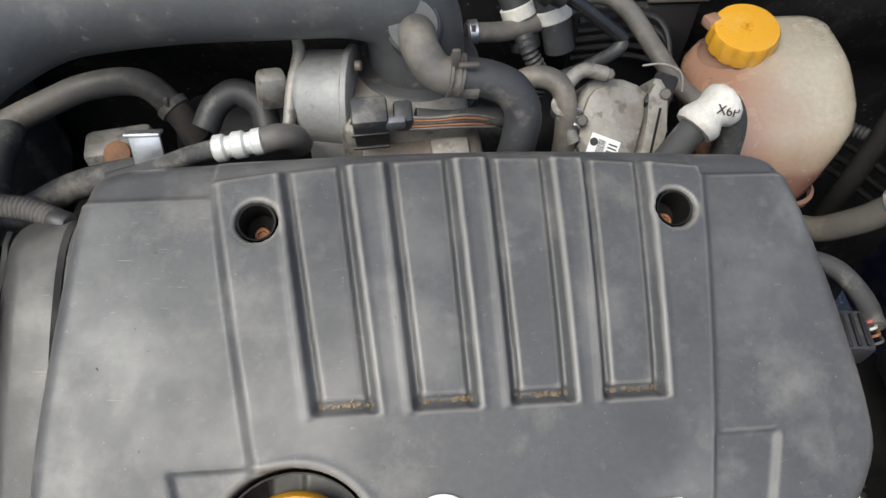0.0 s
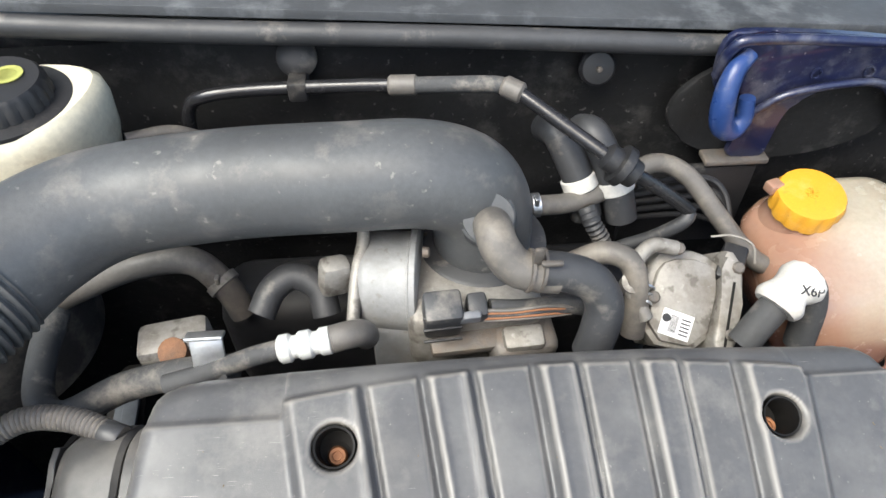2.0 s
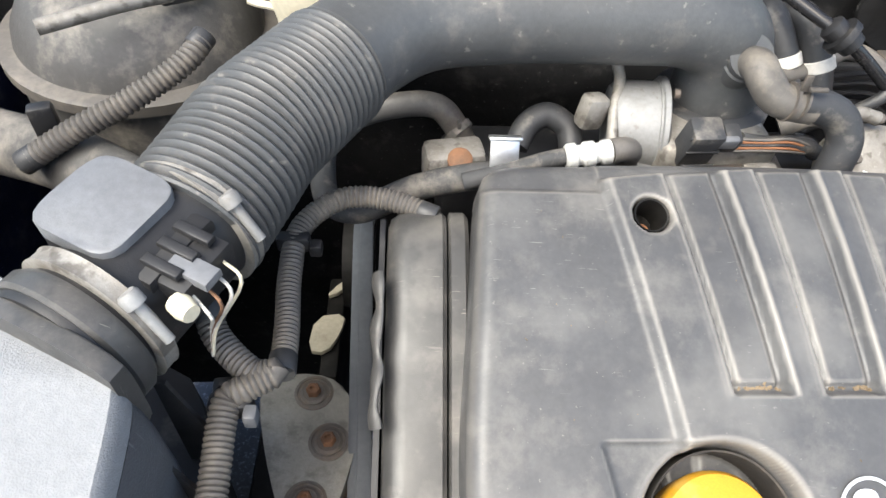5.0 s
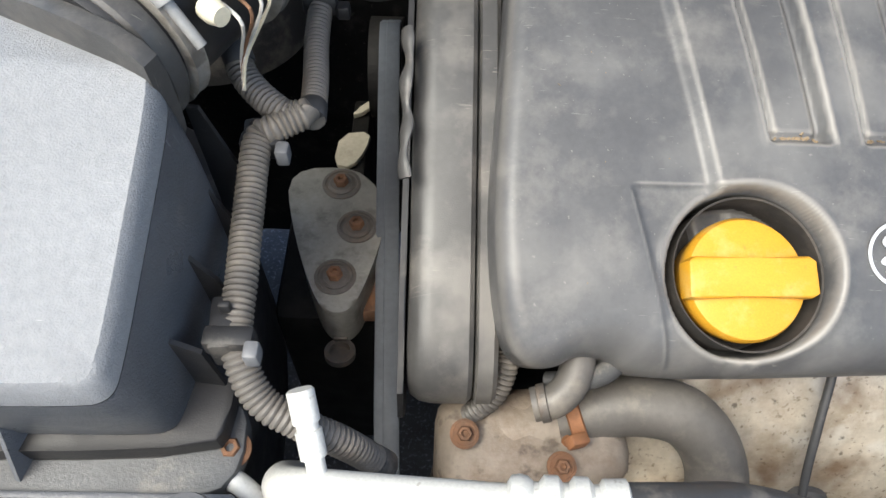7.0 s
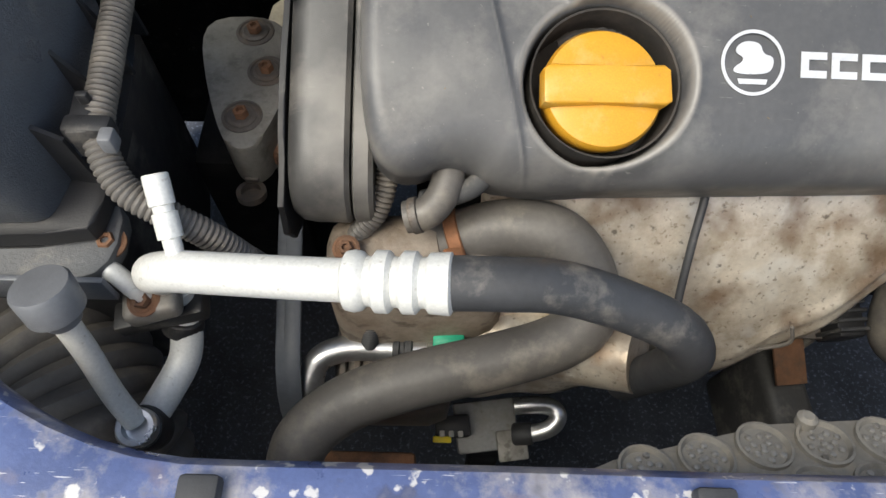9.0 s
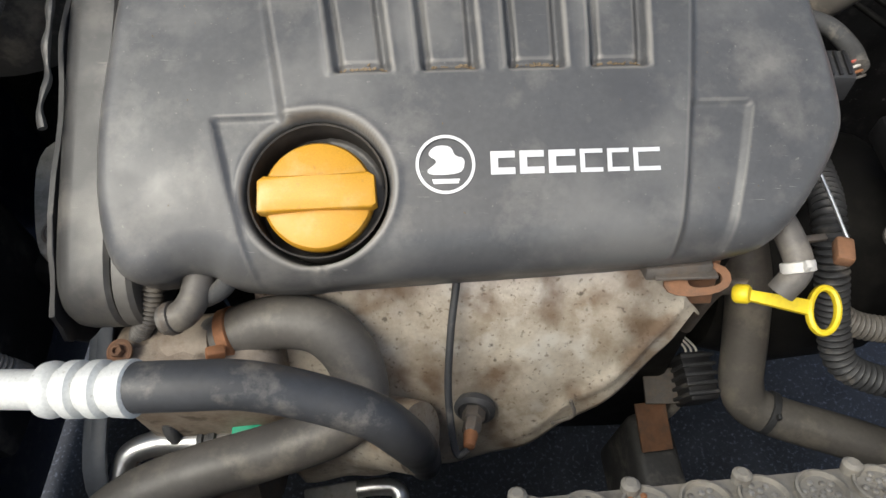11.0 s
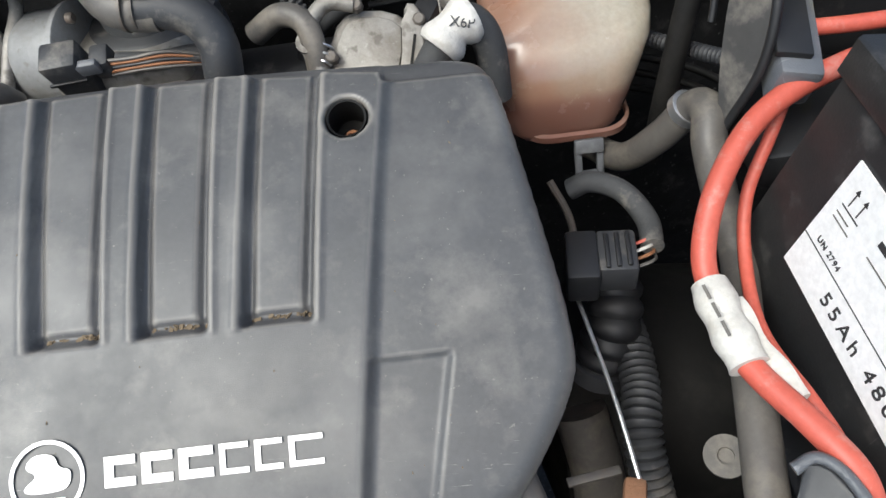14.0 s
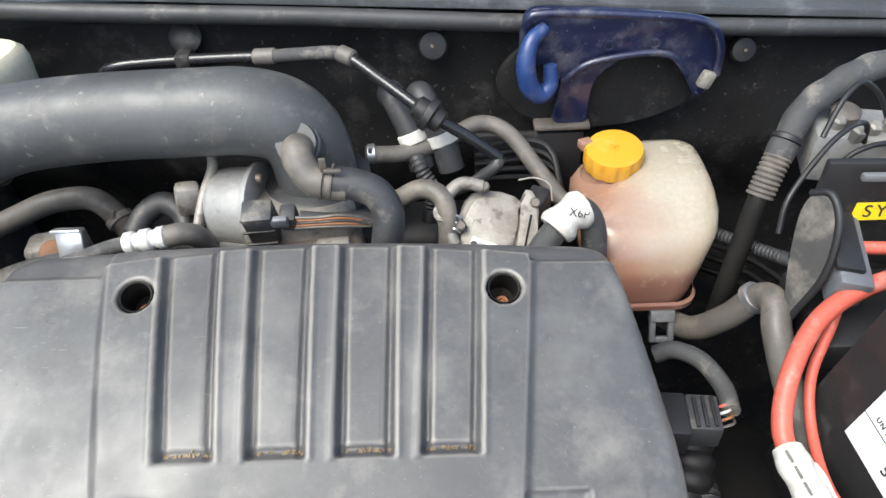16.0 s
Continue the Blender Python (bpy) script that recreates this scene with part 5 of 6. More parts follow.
for y in (-.056, -.176):
    clip = thing("conduit_clip", "black plastic clip holding the conduit", "clip", (-.388, y, .85), "conduit clips")
    part("saddle", box((-.386, y, .858 + (y + .05) * .12), (.026, .012, .014), bevel=.003), M_BLACK, clip)
    part("tail", box((-.373, y - .008, .86 + (y + .05) * .12), (.008, .010, .012), bevel=.002), M_SERIAL, clip)
clip = thing("conduit_clip", "black plastic clip holding the conduit", "clip", (-.365, .068, .855), "conduit clips")
part("saddle", box((-.366, .07, .864), (.024, .010, .014), bevel=.003), M_BLACK, clip)
part("tail", box((-.350, .066, .862), (.009, .010, .010), bevel=.002), M_BLACK, clip)
simple_hose("rear_coolant_hose", "dusty black hose running behind the engine", [(-.40, .25, .81), (-.352, .262, .826), (-.306, .266, .842), (-.262, .266, .843), (-.238, .258, .815), (-.228, .25, .79)], .012, M_GREYHOSE, ends=[((-.241, .26, .82), (.6, -.5, -.5), .0135, M_CAST)])
simple_hose("short_bent_hose", "short dusty hose beside the throttle body", [(-.195, .2, .85), (-.185, .215, .862), (-.168, .222, .868), (-.15, .215, .86), (-.145, .2, .845)], .011, M_RUBBER)


def fuel_rail_union():
    ob = thing("braided_fuel_hose", "braided hose with white ribbed union", "fuel hose", (-.16, .14, .88))
    part("hose", tube([(-.245, .128, .872), (-.215, .132, .878), (-.185, .137, .886), (-.165, .139, .89)], .0068, 14), M_LOOM, ob)
    part("union", lathe([(.0075, 0), (.0098, .002), (.0098, .008), (.0078, .010), (.0078, .013), (.0098, .015), (.0098, .022), (.0078, .024), (.0078, .027), (.0095, .029), (.0095, .035), (.006, .037)], (-.168, .1385, .8895), (1, .1, .1), 22), M_WHITE, ob, "white ribbed union")
    part("elbow", tube([(-.133, .142, .893), (-.122, .145, .893), (-.114, .152, .885), (-.112, .16, .87)], .0095, 16), M_GREYHOSE, ob)
    part("pipe", tube([(-.122, .17, .87), (-.118, .2, .89), (-.112, .225, .905), (-.116, .245, .918), (-.11, .262, .925)], .0048, 10), M_CAST, ob)
    part("bracket", box((-.135, .205, .885), (.022, .018, .03), (0, 10, 20), bevel=.005), M_CAST, ob)
    return ob


fuel_rail_union()


def silver_tab():
    ob = thing("lifting_bracket", "silver folded bracket behind the cover", "bracket", (-.215, .15, .86))
    bm = bmesh.new()
    box((-.214, .139, .89), (.022, .003, .028), (-25, 0, 0), .001, bm)
    box((-.214, .144, .902), (.025, .010, .003), (-25, 0, 0), .001, bm)
    part("tab", bm, M_BRIGHT, ob)
    part("base", box((-.25, .17, .855), (.05, .03, .035), (0, 0, 10), bevel=.006), M_CAST, ob)
    part("rust_patch", lathe([(.010, 0), (.010, .012), (.007, .014), (.002, .014)], (-.246, .16, .862), (0, -.5, .9), 18), M_RUST, ob, "rusted bolt boss")
    return ob


silver_tab()


def manifold():
    """Dark ribbed inlet manifold deep behind the engine."""
    ob = thing("inlet_manifold", "black plastic inlet manifold behind the engine", "inlet manifold", (0, .28, .7))
    part("plenum", box((-.05, .29, .72), (.42, .08, .14), bevel=.03, segs=4), M_BLACK, ob)
    for k in range(5):
        part("rib", tube([(.13 + .0 * k, .335 - .002 * k, .80 + .012 * k), (.19, .335, .80 + .012 * k), (.225 - .003 * k, .325, .79 + .012 * k), (.232 - .003 * k, .30, .77 + .01 * k)], .003, 8), M_BLACK, ob)
    part("rib_panel", box((.19, .35, .80), (.12, .01, .10), bevel=.004), M_BLACK, ob)
    return ob


manifold()
for k, (x, y) in enumerate(((.055, .315), (.085, .31))):
    heater = thing("heater_hose", "black heater hose stub with a pale clamp band", "hose", (x, y, .8), "heater hoses")
    part("hose", tube([(x - .012, y + .03, .905), (x - .008, y + .012, .915), (x, y, .905), (x + .012, y - .015, .88), (x + .02, y - .025, .85)], .0135, 18), M_RUBBER, heater)
    part("band", lathe([(.0142, -.006), (.0152, -.005), (.0152, .005), (.0142, .006)], (x + .012, y - .015, .88), (.35, -.4, -.85), 26), M_TAPE, heater, "pale grey clamp band")
simple_hose("ribbed_conduit", "ribbed black conduit between the hoses", [(.07, .28, .87), (.075, .27, .86), (.085, .262, .84), (.08, .25, .81)], .007, M_RUBBER, "conduit", rib=.002, pitch=.004)
simple_hose("bypass_hose", "dusty hose curling behind the breather hose", [(.05, .235, .85), (.075, .232, .865), (.095, .222, .862), (.1, .205, .84), (.098, .19, .81)], .0095, M_GREYHOSE)


def tagged_loom():
    ob = thing("taped_loom", "black loom wrapped in a white tag", "wiring loom", (.21, .19, .84))
    part("loom", tube([(.175, .165, .825), (.195, .178, .85), (.215, .19, .864), (.226, .192, .860), (.234, .188, .84), (.236, .18, .80)], .012, 16), M_LOOM, ob)
    part("wrap", tube([(.196, .178, .853), (.208, .186, .862), (.222, .193, .8655)], lambda s: .0165 + .002 * math.sin(s * 9), 12, 6, flat=1.15), M_TAPE, ob, "crumpled white tape tag")
    m = frame_at((.2155, .174, .8745), (.8, .25, -.55), (.05, -.68, .73))
    writing("X6P", .0105, m, M_INK, ob)
    part("plug", box((.185, .232, .838), (.02, .035, .025), (15, 0, -30), bevel=.003), M_BLACK, ob)
    part("wire_loop", tube([(.17, .25, .858), (.185, .244, .864), (.198, .235, .862), (.2, .225, .85)], .001, 6), M_CAST, ob)
    return ob


tagged_loom()

simple_hose("wing_conduit", "grey ribbed conduit along the wing", [(-0.570, 0.129, 0.880), (-0.531, 0.144, 0.900), (-0.491, 0.163, 0.915), (-0.456, 0.190, 0.930), (-0.443, 0.214, 0.940)], .0085, M_GREYHOSE, "conduit", rib=.002, pitch=.0045)
rail = thing("wing_rail", "dusty grey rail along the inner wing", "rail", (-0.573, 0.163, 0.860))
part("beam", tube([(-0.756, 0.252, 0.850), (-0.626, 0.184, 0.860), (-0.545, 0.150, 0.865), (-0.454, 0.093, 0.865)], .026, 20, flat=.7), M_STRUT, rail)
part("clip", box((-0.555, 0.154, 0.900), (.018, .012, .03), (0, 0, 20), bevel=.003), M_BLACK, rail)


# ---- front of the engine ----
def heat_shield():
    ob = thing("exhaust_heat_shield", "stained silver-beige exhaust heat shield", "heat shield", (0, -.16, .55))
    vs, fs = [], []
    nx, nt = 72, 30
    for i in range(nx + 1):
        x = -.17 + .343 * i / nx
        high = .745 - max(0.0, x - .132) * 1.15
        low = float(np.interp(x, [-.17, 0, .04, .07, .1, .124, .152, .171, .177], [.5, .56, .588, .612, .632, .65, .676, .704, .725]))
        for j in range(nt + 1):
            k = j / nt
            z = high + (min(low, high - .002) - high) * k
            d = (.745 - z) / .245
            y = -.118 - .098 * (1 - (1 - min(1, d * 1.15)) ** 2.1)
            y += .03 * max(0, (x - .07) / .11) ** 2 * d * 2
            y += .002 * math.sin(x * 95 + 1) * min(1, d * 3) + .003 * noise.noise((x * 14, z * 14, 0))
            y -= .0035 * math.exp(-((z - low - .022) / .006) ** 2) * min(1, max(0, x) / .06)
            vs.append((x, y, z))
    for i in range(nx):
        for j in range(nt):
            a = i * (nt + 1) + j
            fs.append((a, a + 1, a + nt + 2, a + nt + 1))
    sh = part("sheet", (vs, [], fs), M_SHIELD, ob)
    so = sh.modifiers.new("thickness", "SOLIDIFY")
    so.thickness = .0015
    part("top_lip", box((-.02, -.112, .747), (.30, .014, .003), (-8, 0, 0), bevel=.001), M_SHIELD, ob)
    part("lower_shell", tube([(-.18, -.188, .60), (-.12, -.202, .618), (-.075, -.216, .638), (-.048, -.226, .652)], lambda s: .034 - .006 * s, 28), M_SHIELD, ob)
    part("crease", tube([(.06, -.205, .618), (.075, -.207, .64), (.072, -.2, .655)], .0016, 8), M_DIRTYSTEEL, ob)
    for x in (-.1, .065):
        hex_bolt("bolt", (x, -.122, .742), (0, -.5, .8), .004, ob, M_DIRTYSTEEL)
    return ob


heat_shield()


def oxygen_sensor():
    ob = thing("oxygen_sensor", "brown oxygen sensor in the heat shield with its cable", "sensor", (-.02, -.18, .58))
    ax = Vector((-.15, -.9, .3))
    at = Vector((-.004, -.199, .637))
    part("grommet", lathe([(.017, -.004), (.017, .001), (.0135, .004), (.012, .002)], at, ax, 28), M_RUBBER, ob)
    part("hexagon", lathe([(.0095, 0), (.0095, .010), (.0075, .011), (.0075, .022), (.005, .025)], at, ax, 6), M_DIRTYSTEEL, ob)
    part("tip", lathe([(.0055, .022), (.006, .026), (.0045, .036), (.003, .037)], at, ax, 18), M_ORANGE, ob, "brown sensor sleeve")
    part("cable", tube([(-.010, -.234, .646), (-.018, -.237, .642), (-.022, -.226, .652), (-.024, -.198, .68), (-.02, -.165, .715), (-.014, -.135, .742), (-.012, -.11, .755)], .003, 10), M_RUBBER, ob)
    return ob


oxygen_sensor()


def top_hose():
    ob = thing("radiator_hose", "thick dusty black radiator hose in an S bend", "hose", (-.15, -.2, .65))
    part("hose", tube([(-.2, -.165, .705), (-.175, -.16, .715), (-.145, -.158, .722), (-.115, -.165, .722), (-.094, -.183, .705), (-.09, -.207, .683), (-.112, -.224, .672), (-.16, -.238, .665), (-.215, -.252, .662), (-.262, -.268, .655), (-.292, -.29, .642), (-.302, -.312, .615), (-.304, -.325, .58)], .0205, 28), M_GREYHOSE, ob)
    part("clamp", tube([(-.196, -.182, .722), (-.186, -.19, .71), (-.18, -.196, .69)], .0035, 10), M_ORANGE, ob, "rusty brown spring clamp")
    part("clamp_ear", box((-.19, -.186, .73), (.014, .008, .01), (0, 20, 20), bevel=.002), M_ORANGE, ob)
    part("clamp_band", lathe([(.0215, -.005), (.0228, -.004), (.0228, .004), (.0215, .005)], (-.186, -.163, .711), (1, .2, .3), 30), M_ORANGE, ob)
    return ob


top_hose()


def ac_pipe():
    ob = thing("air_conditioning_pipe", "white aluminium air conditioning pipe crimped to black hose", "pipe", (-.28, -.25, .8))
    part("pipe", tube([(-.362, -.218, .745), (-.364, -.225, .768), (-.358, -.234, .79), (-.34, -.239, .803), (-.315, -.242, .808), (-.28, -.2455, .813), (-.235, -.25, .82)], .0115, 24), M_WHITE, ob)
    part("crimp", lathe([(0.0122, 0), (0.0154, .002), (0.0162, .006), (0.0154, .010), (0.0130, .0125), (0.0130, .015), (0.0162, .0175), (0.0162, .024), (0.0130, .0265), (0.0130, .029), (0.0162, .0315), (0.0162, .038), (0.0130, .0405), (0.0130, .043), (0.0156, .045), (0.0162, .0555), (0.0130, .0575)], (-.247, -.249, .8185), (1, -.06, .11), 32), M_WHITE, ob, "white ribbed crimp sleeve")
    part("hose", tube([(-.195, -.252, .825), (-.165, -.251, .823), (-.135, -.2485, .816), (-.1, -.25, .80), (-.066, -.256, .782), (-.050, -.26, .757), (-.046, -.255, .722), (-.045, -.244, .67), (-.047, -.23, .60)], .0142, 24), M_RUBBER, ob)
    part("service_port", lathe([(0.0050, 0), (0.0050, .016), (0.0068, .0165), (0.0068, .03), (0.0056, .0305), (0.0056, .034), (0.0070, .0345), (0.0070, .05), (0.0062, .051)], (-.338, -.238, .806), (-.22, .78, .6), 22), M_WHITE, ob, "white service port cap")
    part("lower_pipe", tube([(-.362, -.222, .748), (-.365, -.228, .72), (-.366, -.25, .70), (-.375, -.275, .695), (-.388, -.30, .69)], .0105, 16), M_WHITE, ob)
    part("bracket", box((-.375, -.232, .73), (.06, .02, .014), (0, -10, 10), bevel=.003), M_BLACK, ob)
    part("union_block", box((-.372, -.236, .752), (.034, .022, .016), (0, -8, 14), bevel=.005, segs=3), M_CAST, ob, "cast union block")
    hex_bolt("union_bolt", (-.374, -.238, .760), (0, -.3, 1), .0052, ob, M_RUST)
    part("return_pipe", tube([(-.398, -.226, .775), (-.388, -.228, .778), (-.378, -.234, .768), (-.372, -.236, .755)], .006, 14), M_WHITE, ob)
    part("clamp_strap", lathe([(.0125, -.006), (.0135, -.005), (.0135, .005), (.0125, .006)], (-.367, -.232, .713), (-.2, -.4, -.8), 24), M_BLACK, ob)
    return ob


ac_pipe()


def pressure_port():
    ob = thing("service_valve", "aluminium service valve with black dust cap", "valve", (-.39, -.28, .75))
    part("tube", tube([(-.398, -.264, .80), (-.395, -.273, .77), (-.39, -.288, .735), (-.382, -.299, .715)], .007, 14), M_WHITE, ob)
    part("cap", lathe([(.0095, -.012), (.012, -.004), (.0155, -.003), (.0158, .014), (.0145, .016), (.004, .0165)], (-.398, -.262, .806), (-.1, .3, 1), 28), M_SERIAL, ob, "black screw dust cap")
    part("eyelet", lathe([(.012, -.005), (.0125, .004), (.011, .006), (.008, .006), (.007, .0), (.002, 0)], (-.381, -.302, .712), (.1, -.2, 1), 26), M_BRIGHT, ob)
    part("boss", lathe([(.014, -.03), (.0145, -.008), (.013, -.005)], (-.381, -.302, .712), (.1, -.2, 1), 26), M_BLACK, ob)
    return ob


pressure_port()
simple_hose("intake_snorkel", "dusty corrugated black air intake hose", [(-.52, -.2, .66), (-.47, -.25, .655), (-.44, -.30, .64), (-.43, -.34, .60)], .06, M_GREYHOSE, "hose", rib=.008, pitch=.014, n=32)


def small_pipe():
    ob = thing("alternator_coolant_pipe", "bent aluminium pipe with black seals", "pipe", (-.25, -.21, .6))
    part("pipe", tube([(-.298, -.262, .57), (-.3, -.245, .60), (-.293, -.224, .617), (-.27, -.214, .62), (-.235, -.213, .618), (-.2, -.215, .617)], .0105, 18), M_BRIGHT, ob)
    part("seal", lathe([(.0115, -.008), (.0135, -.007), (.0135, -.003), (.0115, -.002), (.0115, .001), (.0135, .002), (.0135, .007), (.0115, .008)], (-.226, -.213, .618), (1, 0, 0), 26), M_RUBBER, ob)
    part("green_ring", lathe([(.0115, -.012), (.013, -.01), (.013, .01), (.0115, .012)], (-.19, -.209, .627), (1, 0, 0), 22), M_GREEN, ob, "green seal strip")
    part("fitting", lathe([(.011, -.014), (.012, -.01), (.012, .01), (.011, .014)], (-.192, -.216, .616), (1, 0, 0), 22), M_BRIGHT, ob)
    return ob


small_pipe()


def breather_elbow():
    ob = thing("crankcase_breather_elbow", "grey rubber elbow under the cover edge", "hose", (-.2, -.17, .78))
    part("hose", tube([(-.193, -.132, .778), (-.194, -.150, .773), (-.198, -.162, .766), (-.207, -.170, .759), (-.221, -.172, .755)], .0108, 18), M_GREYHOSE, ob)
    part("spring_clip", lathe([(.0112, -.003), (.0121, -.0025), (.0121, .0025), (.0112, .003)], (-.2145, -.1715, .757), (1, .1, .3), 26), M_DIRTYSTEEL, ob)
    return ob


breather_elbow()
simple_hose("sensor_conduit", "ribbed grey conduit dropping behind the timing cover", [(-.237, -.122, .77), (-.235, -.142, .756), (-.242, -.158, .737), (-.257, -.164, .716), (-.266, -.165, .67)], .0068, M_GREYHOSE, "conduit", rib=.002, pitch=.0034)
simple_hose("wire_bundle", "bundle of thin wires in a split sleeve", [(-.165, -.142, .785), (-.175, -.155, .772), (-.19, -.158, .762), (-.21, -.155, .75)], .007, M_LOOM, "wiring")
simple_hose("low_conduit", "ribbed conduit along the pump", [(-.255, -.19, .7), (-.25, -.205, .66), (-.252, -.212, .62), (-.25, -.21, .56)], .0062, M_RUBBER, "conduit", rib=.002, pitch=.0034)

alt = thing("alternator", "grimy alternator with slotted casing", "alternator", (-.24, -.2, .55))
part("casing", lathe([(.03, -.05), (.05, -.045), (.056, -.03), (.056, .03), (.05, .045), (.03, .05)], (-.235, -.2, .55), (1, 0, .05), 32), M_DIRTYSTEEL, alt)
for k in range(6):
    part("fin", box((-.275 + .012 * k, -.222, .60), (.005, .05, .012), (30, 0, 0), bevel=.001), M_DIRTYSTEEL, alt)
cross = thing("lower_crossmember", "grimy grey steel strut low in the bay", "crossmember", (.2, -.2, .4))
part("beam", box((.205, -.155, .30), (.055, .10, .14), (0, 6, 4), bevel=.012, segs=3), M_STRUT, cross)
part("beam_foot", box((-.26, -.30, .52), (.09, .05, .02), bevel=.004), M_RUST, cross)


def shield_bracket():
    ob = thing("lifting_eye_bracket", "rusty oval lifting bracket beside the heat shield", "bracket", (.15, -.125, .69))
    m = frame_at((.160, -.143, .738), (1, .05, .0), (0, -.5, .85))
    bm = bmesh.new()
    o = rounded([(-.024, -.012), (.026, -.011), (.025, .012), (-.021, .013)], 2)
    i = [(x * .52 + .006, y * .5) for x, y in o]
    for z0, z1 in ((-.002, .002),):
        lo = [bm.verts.new(m @ Vector((x, y, z0))) for x, y in o]
        hi = [bm.verts.new(m @ Vector((x, y, z1))) for x, y in o]
        li = [bm.verts.new(m @ Vector((x, y, z0))) for x, y in i]
        hi_ = [bm.verts.new(m @ Vector((x, y, z1))) for x, y in i]
        n = len(o)
        for k in range(n):
            j = (k + 1) % n
            bm.faces.new((hi[k], hi[j], hi_[j], hi_[k]))
            bm.faces.new((lo[k], lo[j], li[j], li[k]))
            bm.faces.new((lo[k], lo[j], hi[j], hi[k]))
            bm.faces.new((li[k], li[j], hi_[j], hi_[k]))
    part("eye", bm, M_RUST, ob, "rusty brown steel eye")
    part("channel", box((.147, -.131, .742), (.05, .022, .012), (-20, 0, 3), bevel=.003), M_DIRTYSTEEL, ob)
    part("web", box((.152, -.134, .741), (.045, .026, .003), (-20, 0, 0), bevel=.001), M_DIRTYSTEEL, ob)
    part("stay", box((.158, -.131, .722), (.05, .004, .05), (-20, 0, 0), bevel=.001), M_RUST, ob)
    return ob


shield_bracket()


def dipstick():
    ob = thing("oil_dipstick", "yellow oil dipstick handle with finger ring", "dipstick", (.22, -.13, .7))
    a, b = Vector((.203, -.141, .712)), Vector((.244, -.162, .738))
    d = (b - a).normalized()
    m = frame_at(a, d, (0, -.35, .9))
    part("shaft", prism([(0, -.004), (.052, -.006), (.052, .006), (0, .004)], -.0025, .0025, m, .0012), M_DIP, ob)
    part("collar", lathe([(.006, -.006), (.0075, -.004), (.0075, .004), (.006, .006)], a, d, 20), M_DIP, ob)
    bm = bmesh.new()
    c = m @ Vector((.064, 0, 0))
    rows = []
    for k in range(32):
        t = 2 * math.pi * k / 32
        ctr = Vector((.0105 * math.cos(t), .0175 * math.sin(t), 0))
        rad = Vector((math.cos(t), math.sin(t), 0))
        rows.append([bm.verts.new(m @ (Vector((.061, 0, 0)) + ctr + rad * .0028 * math.cos(q) + Vector((0, 0, .004 * math.sin(q))))) for q in (2 * math.pi * s / 8 for s in range(8))])
    for k in range(32):
        for s in range(8):
            bm.faces.new((rows[k][s], rows[(k + 1) % 32][s], rows[(k + 1) % 32][(s + 1) % 8], rows[k][(s + 1) % 8]))
    part("finger_ring", bm, M_DIP, ob)
    part("guide_tube", tube([(.21, -.136, .713), (.2, -.13, .705), (.195, -.12, .68), (.195, -.11, .6)], .0065, 14), M_DIRTYSTEEL, ob)
    return ob


dipstick()


def sensor_plug():
    ob = thing("sensor_connector", "black ribbed connector with white wires", "connector", (.21, -.13, .55))
    c = Vector((.246, -.095, .44))
    part("body", box(c, (.036, .055, .04), (12, 10, 8), bevel=.004), M_BLACK, ob)
    for k in range(5):
        part("rib", box(c + Vector((.0, -.022 + .011 * k, .005)), (.041, .0042, .042), (12, 10, 8), bevel=.001), M_RUBBER, ob)
    for k in range(3):
        part("wire", tube([c + Vector((-.006 + .006 * k, .02, .01)), c + Vector((-.005 + .006 * k, .03, .016)), c + Vector((-.012 + .005 * k, .046, .014))], .0014, 6), M_TAPE, ob)
    part("conduit", tube([c + Vector((0, 0, -.02)), c + Vector((-.004, -.006, -.05)), c + Vector((-.012, -.008, -.09)), c + Vector((-.03, 0, -.12))], .006, 12, rib=.002, pitch=.0035), M_GREYHOSE, ob)
    part("bracket", box((.212, -.10, .434), (.04, .04, .005), (15, 0, 0), bevel=.001), M_DIRTYSTEEL, ob)
    part("stay", box((.204, -.135, .40), (.036, .055, .005), (25, 0, 6), bevel=.001), M_RUST, ob)
    return ob


sensor_plug()

# ---- side of the engine towards the battery ----
simple_hose("thick_corrugated_hose", "thick corrugated black hose down beside the gearbox", [(.3, .06, .66), (.312, .03, .685), (.312, -.02, .69), (.305, -.06, .69), (.308, -.09, .665), (.318, -.12, .62), (.33, -.145, .59), (.36, -.158, .578), (.4, -.165, .575)], .0125, M_RUBBER, "conduit", rib=.004, pitch=.0062)
simple_hose("branch_conduit", "grey ribbed conduit with white cable tie", [(.31, -.1, .63), (.335, -.118, .615), (.37, -.125, .61), (.4, -.128, .61)], .011, M_GREYHOSE, "conduit", rib=.003, pitch=.005, ends=[((.385, -.1265, .61), (1, -.05, 0), .0125, M_TAPE)])
simple_hose("lower_radiator_hose", "dusty grey moulded radiator hose with a sharp elbow", [(.275, .0, .6), (.285, -.04, .56), (.287, -.08, .51), (.288, -.112, .468), (.30, -.13, .447), (.335, -.145, .44), (.39, -.165, .44), (.45, -.19, .44)], .023, M_GREYHOSE, "hose", n=24, ends=[((.318, -.138, .4435), (.9, -.4, -.15), .0232, M_RUBBER)])
simple_hose("gear_linkage", "black rubber gaiter by the gearbox", [(.30, .08, .70), (.305, .05, .715), (.30, .02, .70), (.285, .0, .66)], .02, M_BLACK, "hose", rib=.004, pitch=.012, n=22)
